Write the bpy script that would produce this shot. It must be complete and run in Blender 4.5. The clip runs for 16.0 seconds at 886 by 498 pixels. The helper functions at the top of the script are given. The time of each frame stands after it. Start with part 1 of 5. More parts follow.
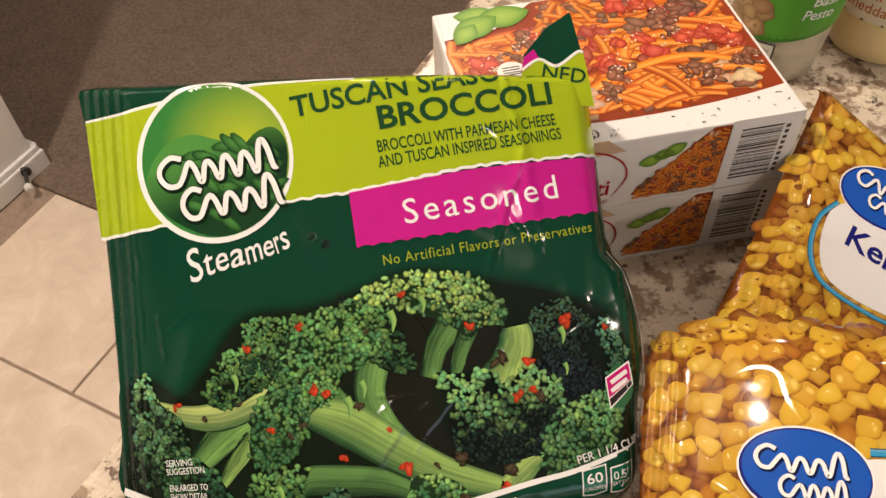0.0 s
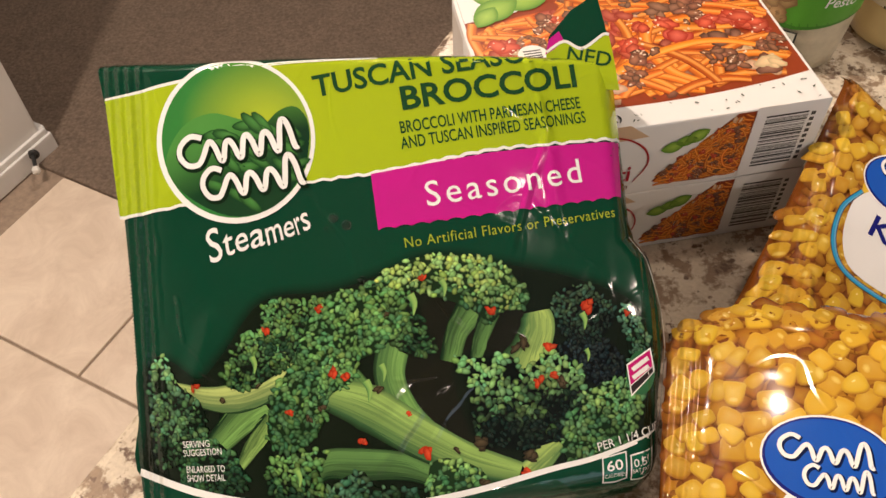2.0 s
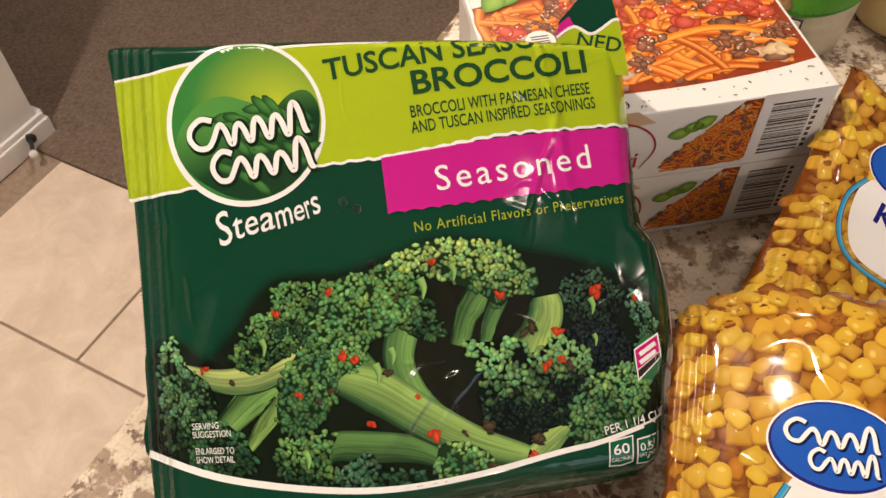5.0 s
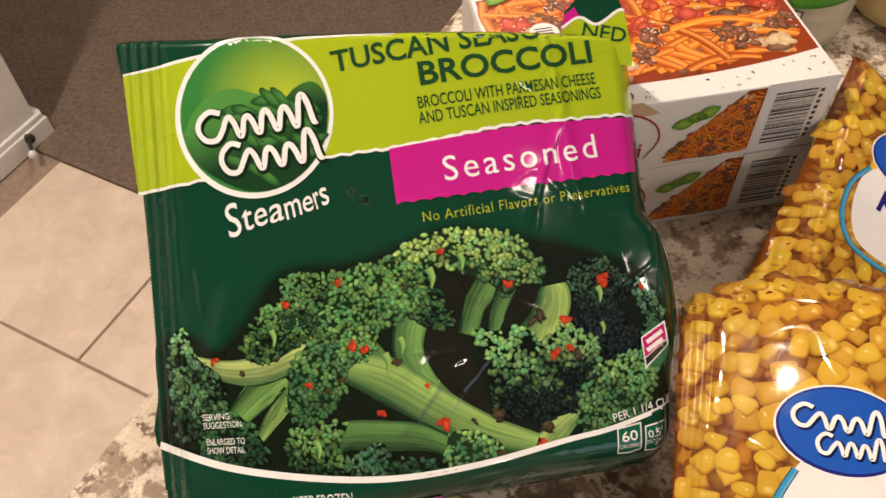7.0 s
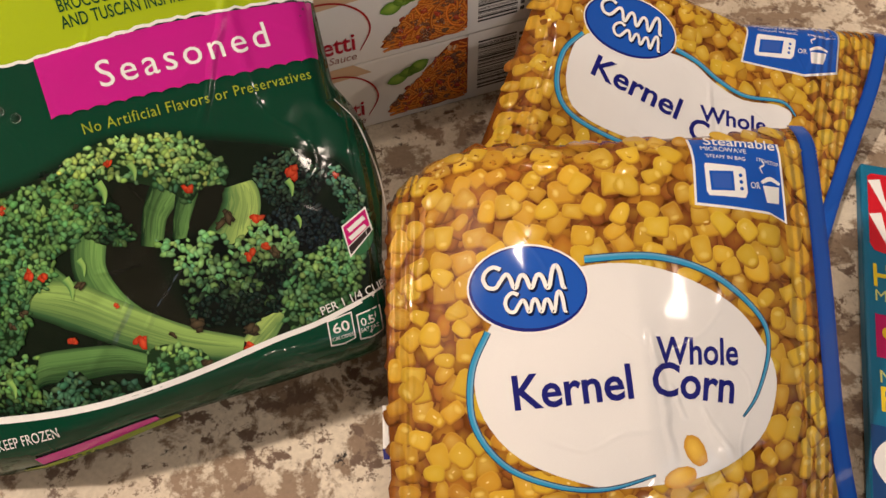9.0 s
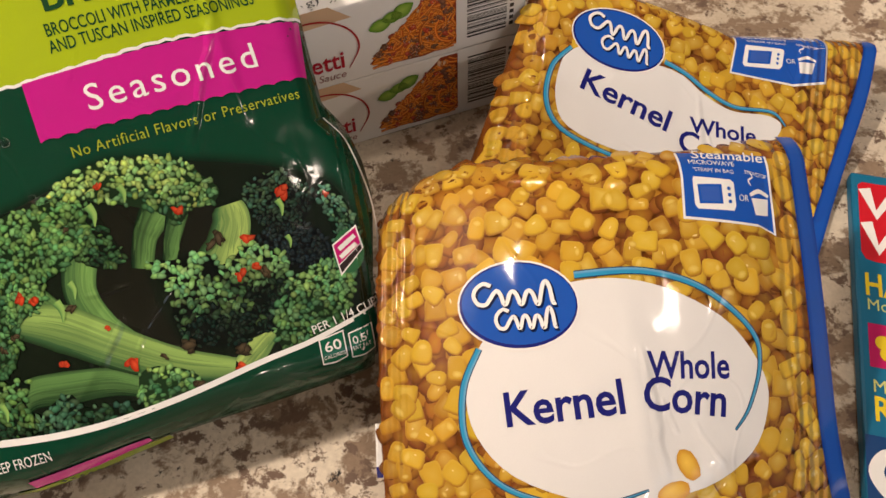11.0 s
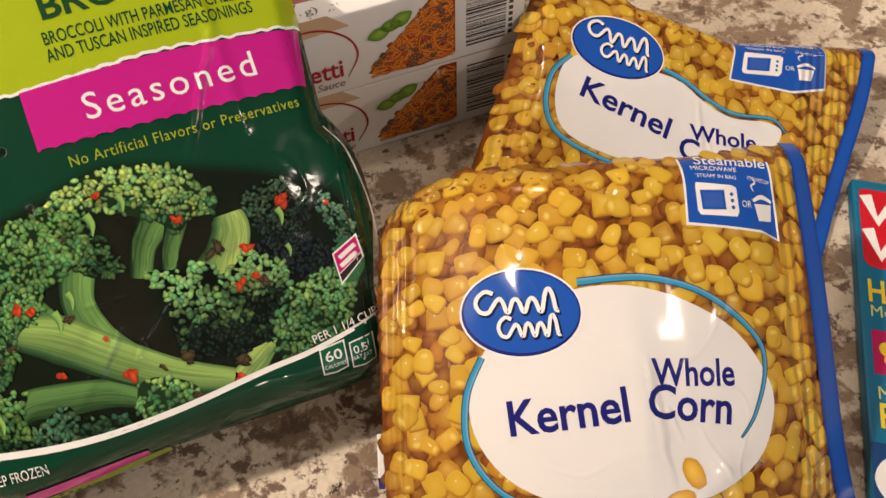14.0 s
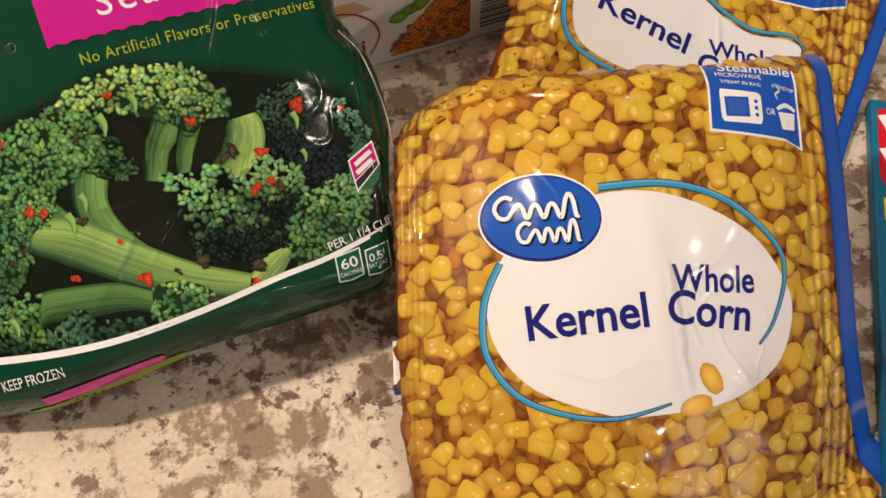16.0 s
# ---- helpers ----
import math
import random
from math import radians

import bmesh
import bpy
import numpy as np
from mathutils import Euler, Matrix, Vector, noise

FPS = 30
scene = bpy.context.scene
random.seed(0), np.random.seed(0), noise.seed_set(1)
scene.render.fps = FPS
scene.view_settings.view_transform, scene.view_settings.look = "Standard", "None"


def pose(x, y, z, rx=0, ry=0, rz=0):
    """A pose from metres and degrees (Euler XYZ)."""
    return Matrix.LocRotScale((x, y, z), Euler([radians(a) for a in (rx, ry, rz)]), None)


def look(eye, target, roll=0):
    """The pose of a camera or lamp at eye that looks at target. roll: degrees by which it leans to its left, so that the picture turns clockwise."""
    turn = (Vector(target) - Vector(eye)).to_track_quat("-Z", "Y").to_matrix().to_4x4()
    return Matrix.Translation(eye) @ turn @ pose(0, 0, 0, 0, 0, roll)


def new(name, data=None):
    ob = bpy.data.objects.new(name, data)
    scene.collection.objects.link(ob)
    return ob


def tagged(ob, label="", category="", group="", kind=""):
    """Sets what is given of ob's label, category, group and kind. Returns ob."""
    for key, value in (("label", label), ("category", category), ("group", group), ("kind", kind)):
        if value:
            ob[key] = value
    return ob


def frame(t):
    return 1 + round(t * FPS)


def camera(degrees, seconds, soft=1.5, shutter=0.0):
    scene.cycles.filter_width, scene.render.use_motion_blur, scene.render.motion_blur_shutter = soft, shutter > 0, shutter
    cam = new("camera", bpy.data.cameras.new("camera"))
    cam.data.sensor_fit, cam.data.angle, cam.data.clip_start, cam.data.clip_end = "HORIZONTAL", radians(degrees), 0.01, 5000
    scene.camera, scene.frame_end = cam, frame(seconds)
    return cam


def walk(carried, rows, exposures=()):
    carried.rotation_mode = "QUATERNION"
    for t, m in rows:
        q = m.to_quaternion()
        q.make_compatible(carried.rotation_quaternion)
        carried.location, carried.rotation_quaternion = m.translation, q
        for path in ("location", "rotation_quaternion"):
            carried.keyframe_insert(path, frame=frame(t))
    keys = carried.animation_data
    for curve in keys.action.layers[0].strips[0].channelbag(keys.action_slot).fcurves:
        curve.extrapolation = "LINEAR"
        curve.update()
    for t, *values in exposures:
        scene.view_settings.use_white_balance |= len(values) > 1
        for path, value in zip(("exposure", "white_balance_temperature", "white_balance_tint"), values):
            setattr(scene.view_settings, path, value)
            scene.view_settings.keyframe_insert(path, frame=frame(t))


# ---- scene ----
cam = camera(55.9, 16.0, 1.5, 0.5)
PATH = [
    (0, (0.334, 0.249, 1.266), (0.248, 1.527, -0.271), -2.8),
    (0.5, (0.332, 0.25, 1.265), (0.241, 1.521, -0.277), -3.0),
    (1, (0.329, 0.25, 1.263), (0.236, 1.513, -0.284), -2.7),
    (1.5, (0.328, 0.251, 1.261), (0.236, 1.509, -0.291), -2.5),
    (2, (0.327, 0.249, 1.262), (0.232, 1.507, -0.29), -2.4),
    (2.5, (0.325, 0.248, 1.264), (0.229, 1.507, -0.287), -2.3),
    (3, (0.326, 0.248, 1.264), (0.236, 1.505, -0.29), -1.9),
    (3.5, (0.325, 0.25, 1.263), (0.239, 1.5, -0.296), -1.8),
    (4, (0.325, 0.25, 1.262), (0.24, 1.493, -0.303), -1.9),
    (6.5, (0.316, 0.242, 1.263), (0.233, 1.474, -0.31), -1.4),
    (7, (0.318, 0.243, 1.262), (0.239, 1.476, -0.312), -2.0),
    (7.5, (0.346, 0.237, 1.26), (0.321, 1.462, -0.321), -3.0),
    (8, (0.386, 0.233, 1.248), (0.475, 1.414, -0.363), -2.5),
    (8.5, (0.397, 0.228, 1.246), (0.541, 1.358, -0.398), -0.8),
    (9, (0.399, 0.231, 1.242), (0.539, 1.336, -0.419), -0.8),
    (9.5, (0.401, 0.232, 1.244), (0.533, 1.338, -0.417), -1.8),
    (12, (0.403, 0.233, 1.244), (0.551, 1.365, -0.398), -1.5),
    (12.5, (0.403, 0.231, 1.244), (0.551, 1.364, -0.398), -1.5),
    (13, (0.402, 0.232, 1.245), (0.553, 1.37, -0.393), -1.3),
    (13.5, (0.4, 0.234, 1.244), (0.553, 1.381, -0.387), -1.6),
    (14, (0.401, 0.233, 1.241), (0.557, 1.379, -0.391), -1.6),
    (14.5, (0.398, 0.227, 1.236), (0.559, 1.347, -0.413), -0.7),
    (15, (0.397, 0.222, 1.233), (0.554, 1.314, -0.435), -0.3),
    (15.5, (0.394, 0.219, 1.233), (0.546, 1.28, -0.456), -0.5),
    (16, (0.391, 0.224, 1.23), (0.542, 1.264, -0.472), -0.6),
]
walk(cam, [(t, look(eye, target, roll)) for t, eye, target, roll in PATH], [(0, 0), (7, 0), (8.5, -0.14), (9.7, -0.14), (12, -0.06), (16, -0.06)])

# ---- light ----
world = bpy.data.worlds.new("world")
world.use_nodes = True
scene.world = world
world.node_tree.nodes["Background"].inputs[0].default_value = (0.9, 0.95, 1.0, 1)
world.node_tree.nodes["Background"].inputs[1].default_value = 0.05
scene.view_settings.exposure = 0.0
CEIL = 2.45
WARM = (1.0, 0.83, 0.70)


# An unseen disk of light under the ceiling; no fixture is built.
def unseen_lamp(x, y, watts):
    lamp = bpy.data.lights.new("unseen_light", "AREA")
    lamp.shape, lamp.size, lamp.energy, lamp.color = "DISK", 0.10, watts, WARM
    ob = new("unseen_lamp", lamp)
    ob.matrix_world = pose(x, y, CEIL - 0.012)
    return tagged(ob, "warm white unseen disk of light under the ceiling", "lamp", kind="structure")


# First casts the wall's carpet shadow; the rest are added for fill and glints.
LAMPS = [(-0.62, 0.55, 32), (0.1, 2.3, 18), (2.3, -0.35, 7), (0.75, 0.8, 4.5), (-1.75, -0.7, 6), (1.2, -2.6, 24), (1.32, -0.25, 2)]
for lamp_x, lamp_y, watts in LAMPS:
    unseen_lamp(lamp_x, lamp_y, watts)

# daylight from a window behind the camera
sky_lamp = bpy.data.lights.new("window_light", "AREA")
sky_lamp.shape, sky_lamp.size, sky_lamp.size_y, sky_lamp.energy, sky_lamp.color = "RECTANGLE", 1.1, 1.0, 8, (0.62, 0.8, 1.0)
sky_ob = new("window_light", sky_lamp)
sky_ob.matrix_world = look((1.9, -1.6, 1.6), (0.45, 0.5, 1.0))

# ---- materials ----


def nodes_of(name):
    mat = bpy.data.materials.new(name)
    mat.use_nodes = True
    tree = mat.node_tree
    return mat, tree, tree.nodes["Principled BSDF"]


def node(tree, kind, **values):
    n = tree.nodes.new(kind)
    for key, value in values.items():
        n.inputs[key.replace("_", " ")].default_value = value
    return n


def ramp(tree, source, stops):
    r = tree.nodes.new("ShaderNodeValToRGB")
    while len(r.color_ramp.elements) < len(stops):
        r.color_ramp.elements.new(0.5)
    for e, (at, col) in zip(r.color_ramp.elements, stops):
        e.position, e.color = at, (*col, 1)
    tree.links.new(source, r.inputs[0])
    return r.outputs[0]


def mix(tree, fac, a, b, mode="MIX"):
    m = tree.nodes.new("ShaderNodeMix")
    m.data_type, m.blend_type = "RGBA", mode
    for socket, v in ((m.inputs[0], fac), (m.inputs[6], a), (m.inputs[7], b)):
        if isinstance(v, bpy.types.NodeSocket):
            tree.links.new(v, socket)
        else:
            socket.default_value = v if not isinstance(v, tuple) else (*v, 1)
    return m.outputs[2]


def bump(tree, bsdf, height, strength, distance, before=None):
    b = node(tree, "ShaderNodeBump", Strength=strength, Distance=distance)
    tree.links.new(height, b.inputs["Height"])
    if before:
        tree.links.new(before, b.inputs["Normal"])
    tree.links.new(b.outputs[0], bsdf.inputs["Normal"])
    return b.outputs[0]


def noise_of(tree, coord, scale, detail=4, rough=0.6, distort=0.0):
    n = node(tree, "ShaderNodeTexNoise", Scale=scale, Detail=detail, Roughness=rough, Distortion=distort)
    tree.links.new(coord, n.inputs["Vector"])
    return n.outputs[0]


def coord_of(tree, kind="Object"):
    return tree.nodes.new("ShaderNodeTexCoord").outputs[kind]


def crease_height(tree, uv, segments):
    """Sharp creases along lines (x0, y0, x1, y1, half width, height), in the sheet's millimetres, a little bent."""
    def math_node(kind, a, b):
        m = tree.nodes.new("ShaderNodeMath")
        m.operation = kind
        for socket, v in zip(m.inputs, (a, b)):
            if isinstance(v, bpy.types.NodeSocket):
                tree.links.new(v, socket)
            else:
                socket.default_value = v
        return m.outputs[0]

    def vector_node(kind, a, b):
        m = tree.nodes.new("ShaderNodeVectorMath")
        m.operation = kind
        tree.links.new(a, m.inputs[0])
        if isinstance(b, bpy.types.NodeSocket):
            tree.links.new(b, m.inputs[1])
        else:
            m.inputs[1].default_value = b
        return m.outputs["Value" if kind == "DOT_PRODUCT" else "Vector"]

    def soft_range(value, far, low, high):
        m = tree.nodes.new("ShaderNodeMapRange")
        m.interpolation_type = "SMOOTHSTEP"
        tree.links.new(value, m.inputs[0])
        m.inputs[1].default_value, m.inputs[2].default_value = 0.0, far
        m.inputs[3].default_value, m.inputs[4].default_value = low, high
        return m.outputs[0]

    n = node(tree, "ShaderNodeTexNoise", Scale=6.0, Detail=1.0)
    tree.links.new(uv, n.inputs["Vector"])
    bend = vector_node("MULTIPLY", n.outputs["Color"], (0.05, 0.05, 0.0))
    bent = vector_node("ADD", vector_node("ADD", uv, bend), (-0.025, -0.025, 0.0))
    total = None
    for x0, y0, x1, y1, w, h in segments:
        dx, dy = x1 - x0, y1 - y0
        long = math.hypot(dx, dy)
        off = vector_node("ADD", bent, (-x0 / 100, -y0 / 100, 0))
        t = vector_node("DOT_PRODUCT", off, (100 * dx / long ** 2, 100 * dy / long ** 2, 0))
        d = vector_node("DOT_PRODUCT", off, (-100 * dy / long / w, 100 * dx / long / w, 0))
        along = soft_range(math_node("MULTIPLY", t, math_node("SUBTRACT", 1.0, t)), 0.16, 0.0, h)
        one = math_node("MULTIPLY", soft_range(math_node("ABSOLUTE", d, 0.0), 1.0, 1.0, 0.0), along)
        total = one if total is None else math_node("ADD", total, one)
    # a net of slight wrinkles over the whole film
    wave = noise_of(tree, uv, 2.6, 0, 0.5, 0.6)
    wrinkle = soft_range(math_node("ABSOLUTE", math_node("SUBTRACT", wave, 0.5), 0.0), 0.035, 0.10, 0.0)
    return math_node("ADD", total, wrinkle)


def printed(name, rough, crinkle, coarse=9.0, coat=0.0, seals=(), folds=()):
    """Printed packaging: colour from the ink layer, crinkled by noise over the flat sheet."""
    mat, tree, bsdf = nodes_of(name)
    ink = tree.nodes.new("ShaderNodeVertexColor")
    ink.layer_name = "ink"
    uv = coord_of(tree, "UV")
    grain = noise_of(tree, uv, 260, 2)
    tree.links.new(mix(tree, 0.06, ink.outputs[0], ramp(tree, grain, [(0.3, (0.3, 0.3, 0.3)), (0.7, (1, 1, 1))]), "MULTIPLY"), bsdf.inputs["Base Color"])
    bsdf.inputs["Roughness"].default_value = rough
    bsdf.inputs["Coat Weight"].default_value = coat
    bsdf.inputs["Specular IOR Level"].default_value = 0.29
    bsdf.inputs["Coat Roughness"].default_value = 0.08
    if crinkle:
        first = bump(tree, bsdf, noise_of(tree, uv, coarse, 1, 0.4, 0.4), crinkle, 0.03)
        last = bump(tree, bsdf, noise_of(tree, uv, coarse * 4, 1, 0.4, 0.6), crinkle * 0.12, 0.006, first)
        if folds:
            last = bump(tree, bsdf, crease_height(tree, uv, folds), 1.0, 0.001, last)
        for edge, sign in seals:
            # crimps of a sealed margin, beyond one line of the flat sheet
            cut = tree.nodes.new("ShaderNodeSeparateXYZ")
            tree.links.new(uv, cut.inputs[0])
            inside = node(tree, "ShaderNodeMapRange")
            tree.links.new(cut.outputs[0], inside.inputs[0])
            inside.inputs[1].default_value, inside.inputs[2].default_value = edge, edge + 0.02 * sign
            wave = tree.nodes.new("ShaderNodeTexWave")
            wave.wave_type, wave.bands_direction = "BANDS", "X"
            wave.inputs["Scale"].default_value, wave.inputs["Distortion"].default_value, wave.inputs["Detail"].default_value = 7.0, 1.1, 2.5
            wave.inputs["Detail Scale"].default_value = 5.0
            tree.links.new(uv, wave.inputs["Vector"])
            both = tree.nodes.new("ShaderNodeMath")
            both.operation = "MULTIPLY"
            tree.links.new(inside.outputs[0], both.inputs[0])
            tree.links.new(wave.outputs[1], both.inputs[1])
            last = bump(tree, bsdf, both.outputs[0], 0.6, 0.0022, last)
    return mat


def painted(name, colour, rough=0.6, spots=0.12, scale=30.0, relief=0.1):
    mat, tree, bsdf = nodes_of(name)
    co = coord_of(tree)
    n = noise_of(tree, co, scale, 5)
    dark = tuple(c * (1 - spots) for c in colour)
    tree.links.new(ramp(tree, n, [(0.3, dark), (0.7, colour)]), bsdf.inputs["Base Color"])
    bsdf.inputs["Roughness"].default_value = rough
    bump(tree, bsdf, noise_of(tree, co, scale * 6, 3), relief, 0.002)
    return mat


def granite():
    mat, tree, bsdf = nodes_of("granite")
    co = coord_of(tree)
    big = noise_of(tree, co, 9, 4, 0.6, 0.4)
    base = ramp(tree, big, [(0.35, (0.60, 0.505, 0.38)), (0.6, (0.78, 0.69, 0.545))])
    patch = noise_of(tree, co, 62, 7, 0.66, 0.2)
    base = mix(tree, ramp(tree, patch, [(0.485, (0, 0, 0)), (0.56, (1, 1, 1))]), base, (0.31, 0.225, 0.155))
    blot = noise_of(tree, co, 95, 7, 0.7, 0.2)
    base = mix(tree, ramp(tree, blot, [(0.55, (0, 0, 0)), (0.60, (1, 1, 1))]), base, (0.19, 0.13, 0.095))
    specks = noise_of(tree, co, 44, 9, 0.76, 0.2)
    base = mix(tree, ramp(tree, specks, [(0.62, (0, 0, 0)), (0.65, (1, 1, 1))]), base, (0.04, 0.034, 0.032))
    fine = noise_of(tree, co, 420, 3)
    base = mix(tree, 0.25, base, ramp(tree, fine, [(0.3, (0.35, 0.3, 0.26)), (0.7, (1, 1, 1))]), "MULTIPLY")
    tree.links.new(base, bsdf.inputs["Base Color"])
    bsdf.inputs["Roughness"].default_value = 0.22
    return mat


def carpet():
    mat, tree, bsdf = nodes_of("carpet")
    co = coord_of(tree)
    tuft = noise_of(tree, co, 120, 6, 0.8)
    soft = noise_of(tree, co, 14, 4)
    base = ramp(tree, tuft, [(0.3, (0.125, 0.088, 0.064)), (0.7, (0.37, 0.275, 0.205))])
    tree.links.new(mix(tree, 0.35, base, ramp(tree, soft, [(0.3, (0.5, 0.5, 0.5)), (0.7, (1, 1, 1))]), "MULTIPLY"), bsdf.inputs["Base Color"])
    bsdf.inputs["Roughness"].default_value = 1.0
    bump(tree, bsdf, tuft, 0.8, 0.01)
    return mat


def ceramic():
    mat, tree, bsdf = nodes_of("ceramic")
    co = coord_of(tree)
    info = tree.nodes.new("ShaderNodeObjectInfo")
    base = ramp(tree, noise_of(tree, co, 11, 8, 0.7, 0.8), [(0.3, (0.62, 0.50, 0.39)), (0.7, (0.82, 0.70, 0.57))])
    base = mix(tree, 0.5, base, ramp(tree, info.outputs["Random"], [(0, (0.88, 0.87, 0.86)), (1, (1, 1, 1))]), "MULTIPLY")
    tree.links.new(base, bsdf.inputs["Base Color"])
    bsdf.inputs["Roughness"].default_value = 0.42
    bump(tree, bsdf, noise_of(tree, co, 60, 3), 0.05, 0.002)
    return mat


GRANITE, CARPET, CERAMIC = granite(), carpet(), ceramic()
GROUT = painted("grout", (0.36, 0.27, 0.20), 0.9, 0.3, 80)
WALL_PAINT = painted("wall_paint", (0.72, 0.70, 0.67), 0.8, 0.05, 12)
TRIM_PAINT = painted("trim_paint", (0.80, 0.79, 0.77), 0.4, 0.05, 12)
CEILING_PAINT = painted("ceiling_paint", (0.75, 0.74, 0.72), 0.9, 0.05, 20, 0.4)
CABINET = painted("cabinet_paint", (0.5, 0.47, 0.43), 0.5, 0.1, 8)
RUBBER = painted("white_rubber", (0.8, 0.78, 0.74), 0.6)
BLACK_METAL = painted("black_metal", (0.03, 0.03, 0.03), 0.35)
GREEN_FOLDS = [(54, 92, 63, 57, 2.4, 0.7), (63, 60, 44, 10, 2.4, 0.7), (15, -2, 28, -18, 1.8, 0.5), (-3, -34, 17, -33, 1.7, 0.45), (10, -44, -2, -63, 2.0, 0.6), (30, -35, 11, -58, 1.8, 0.45),
               (7, -44, 20, -54, 1.6, 0.4), (-67, -18, -37, -24, 1.9, 0.5), (-87, 1, -84, -19, 2.0, 0.6), (-79, -28, -69, -34, 1.6, 0.4), (-93, 85, -95, -20, 2.6, 0.6), (-94, -15, -96, -95, 2.6, 0.6)]
CORN_FOLDS = [(20, -6, 27, -56, 2.4, 0.45), (25, -25, 31, -39, 1.6, 0.3), (53, -66, 71, -58, 2.2, 0.6), (71, -45, 88, -60, 2.4, 0.7), (97, -76, 77, -70, 2.2, 0.6), (3, -58, 9, -85, 1.8, 0.5), (34, -70, 41, -94, 2.0, 0.5),
              (36, -33, 48, -51, 1.6, 0.3), (-62, 64, -63, -8, 2.8, 0.8), (-63, -12, -64, -54, 2.6, 0.8), (-64, -50, -55, -94, 2.4, 0.8), (-36, -77, -28, -92, 1.8, 0.5), (-5, -75, 3, -83, 1.6, 0.4), (75, 68, 73, -12, 2.8, 0.9), (73, -8, 85, -60, 2.6, 0.9)]
FILM = printed("bag_film", 0.085, 0.035, 3.5, seals=((-0.94, -1), (0.97, 1)), folds=GREEN_FOLDS)
CORN_FILM = printed("corn_bag_film", 0.09, 0.05, 4.0, seals=((-0.64, -1), (0.76, 1)), folds=CORN_FOLDS)
SEAL_FILM = printed("seal_film", 0.13, 0.05, 4.0)
CARD = printed("printed_card", 0.38, 0.03)

def glassy(name):
    mat, tree, bsdf = nodes_of(name)
    bsdf.inputs["Base Color"].default_value = (0.95, 0.97, 0.95, 1)
    bsdf.inputs["Roughness"].default_value = 0.05
    bsdf.inputs["Transmission Weight"].default_value = 1.0
    bsdf.inputs["IOR"].default_value = 1.3
    return mat


WATER = glassy("water")

# ---- tools for building ----


def part(name, data, material, parent=None, label=""):
    """One mesh object; data is a bmesh or a mesh. Parented without moving it."""
    if isinstance(data, bmesh.types.BMesh):
        me = bpy.data.meshes.new(name)
        data.to_mesh(me)
        data.free()
    else:
        me = data
    me.materials.clear()
    me.materials.append(material)
    ob = new(name, me)
    if parent:
        ob.parent = parent
        ob.matrix_parent_inverse = parent.matrix_basis.inverted()
    if label:
        tagged(ob, label)
    return ob


def base_of(name, x, y, z, label, category, group="", kind=""):
    ob = new(name)
    ob.matrix_basis = pose(x, y, z)
    ob.empty_display_size = 0.02
    return tagged(ob, label, category, group, kind)


def smooth(ob):
    for p in ob.data.polygons:
        p.use_smooth = True
    return ob


def block(sx, sy, sz, m, bevel=0.0, segments=2):
    """A box sx by sy by sz whose base's centre stands at m."""
    bm = bmesh.new()
    bmesh.ops.create_cube(bm, size=1, matrix=Matrix.Translation((0, 0, sz / 2)) @ Matrix.Diagonal((sx, sy, sz, 1)))
    if bevel:
        bmesh.ops.bevel(bm, geom=bm.edges[:], offset=bevel, segments=segments, affect="EDGES", profile=0.6)
    bm.transform(m)
    return bm


def lathe(profile, m, steps=48):
    """A body turned round z from (radius, height) pairs."""
    bm = bmesh.new()
    rings = []
    for r, h in profile:
        rings.append([bm.verts.new((r * math.cos(2 * math.pi * i / steps), r * math.sin(2 * math.pi * i / steps), h)) for i in range(steps)])
    for low, high in zip(rings, rings[1:]):
        for i in range(steps):
            bm.faces.new((low[i], low[(i + 1) % steps], high[(i + 1) % steps], high[i]))
    bm.faces.new(rings[0][::-1])
    bm.faces.new(rings[-1])
    for f in bm.faces:
        f.smooth = len(f.verts) == 4
    bm.transform(m)
    return bm


class Sheet:
    """A curved sheet over a tilted plane: a and b in millimetres across and up it, height along its normal."""

    def __init__(self, origin, across, up, height, rest=None, fold=None):
        self.o = np.array(origin)
        x = np.array(across) / np.linalg.norm(across)
        n = np.cross(x, up)
        n /= np.linalg.norm(n)
        self.r = np.array([x, np.cross(n, x), n])
        self.height, self.rest, self.fold = height, rest, fold
        self.gap = 0.0

    def place(self, ab, lift=0.0):
        ab = np.asarray(ab, float)
        a, b = ab[:, 0], ab[:, 1]
        p = self.o + (np.outer(a, self.r[0]) + np.outer(b, self.r[1]) + np.outer(self.height(a, b) + lift, self.r[2])) / 1000
        if self.rest is not None:
            p[:, 2] = np.maximum(p[:, 2], self.rest + np.asarray(lift) / 1000)
        return p


def normals_of(sheet, ab):
    """Outward normals of a sheet, with its fine creases."""
    e = 0.4
    du = sheet.place(ab + (e, 0)) - sheet.place(ab - (e, 0))
    dv = sheet.place(ab + (0, e)) - sheet.place(ab - (0, e))
    n = np.cross(du, dv)
    n /= np.maximum(np.linalg.norm(n, axis=1), 1e-12)[:, None]
    if isinstance(sheet, Sheet) and sheet.fold:
        a, b = ab[:, 0], ab[:, 1]
        n = n - np.outer((sheet.fold(a + e, b) - sheet.fold(a - e, b)) / (2 * e), sheet.r[0]) - np.outer((sheet.fold(a, b + e) - sheet.fold(a, b - e)) / (2 * e), sheet.r[1])
        n /= np.linalg.norm(n, axis=1)[:, None]
    return n


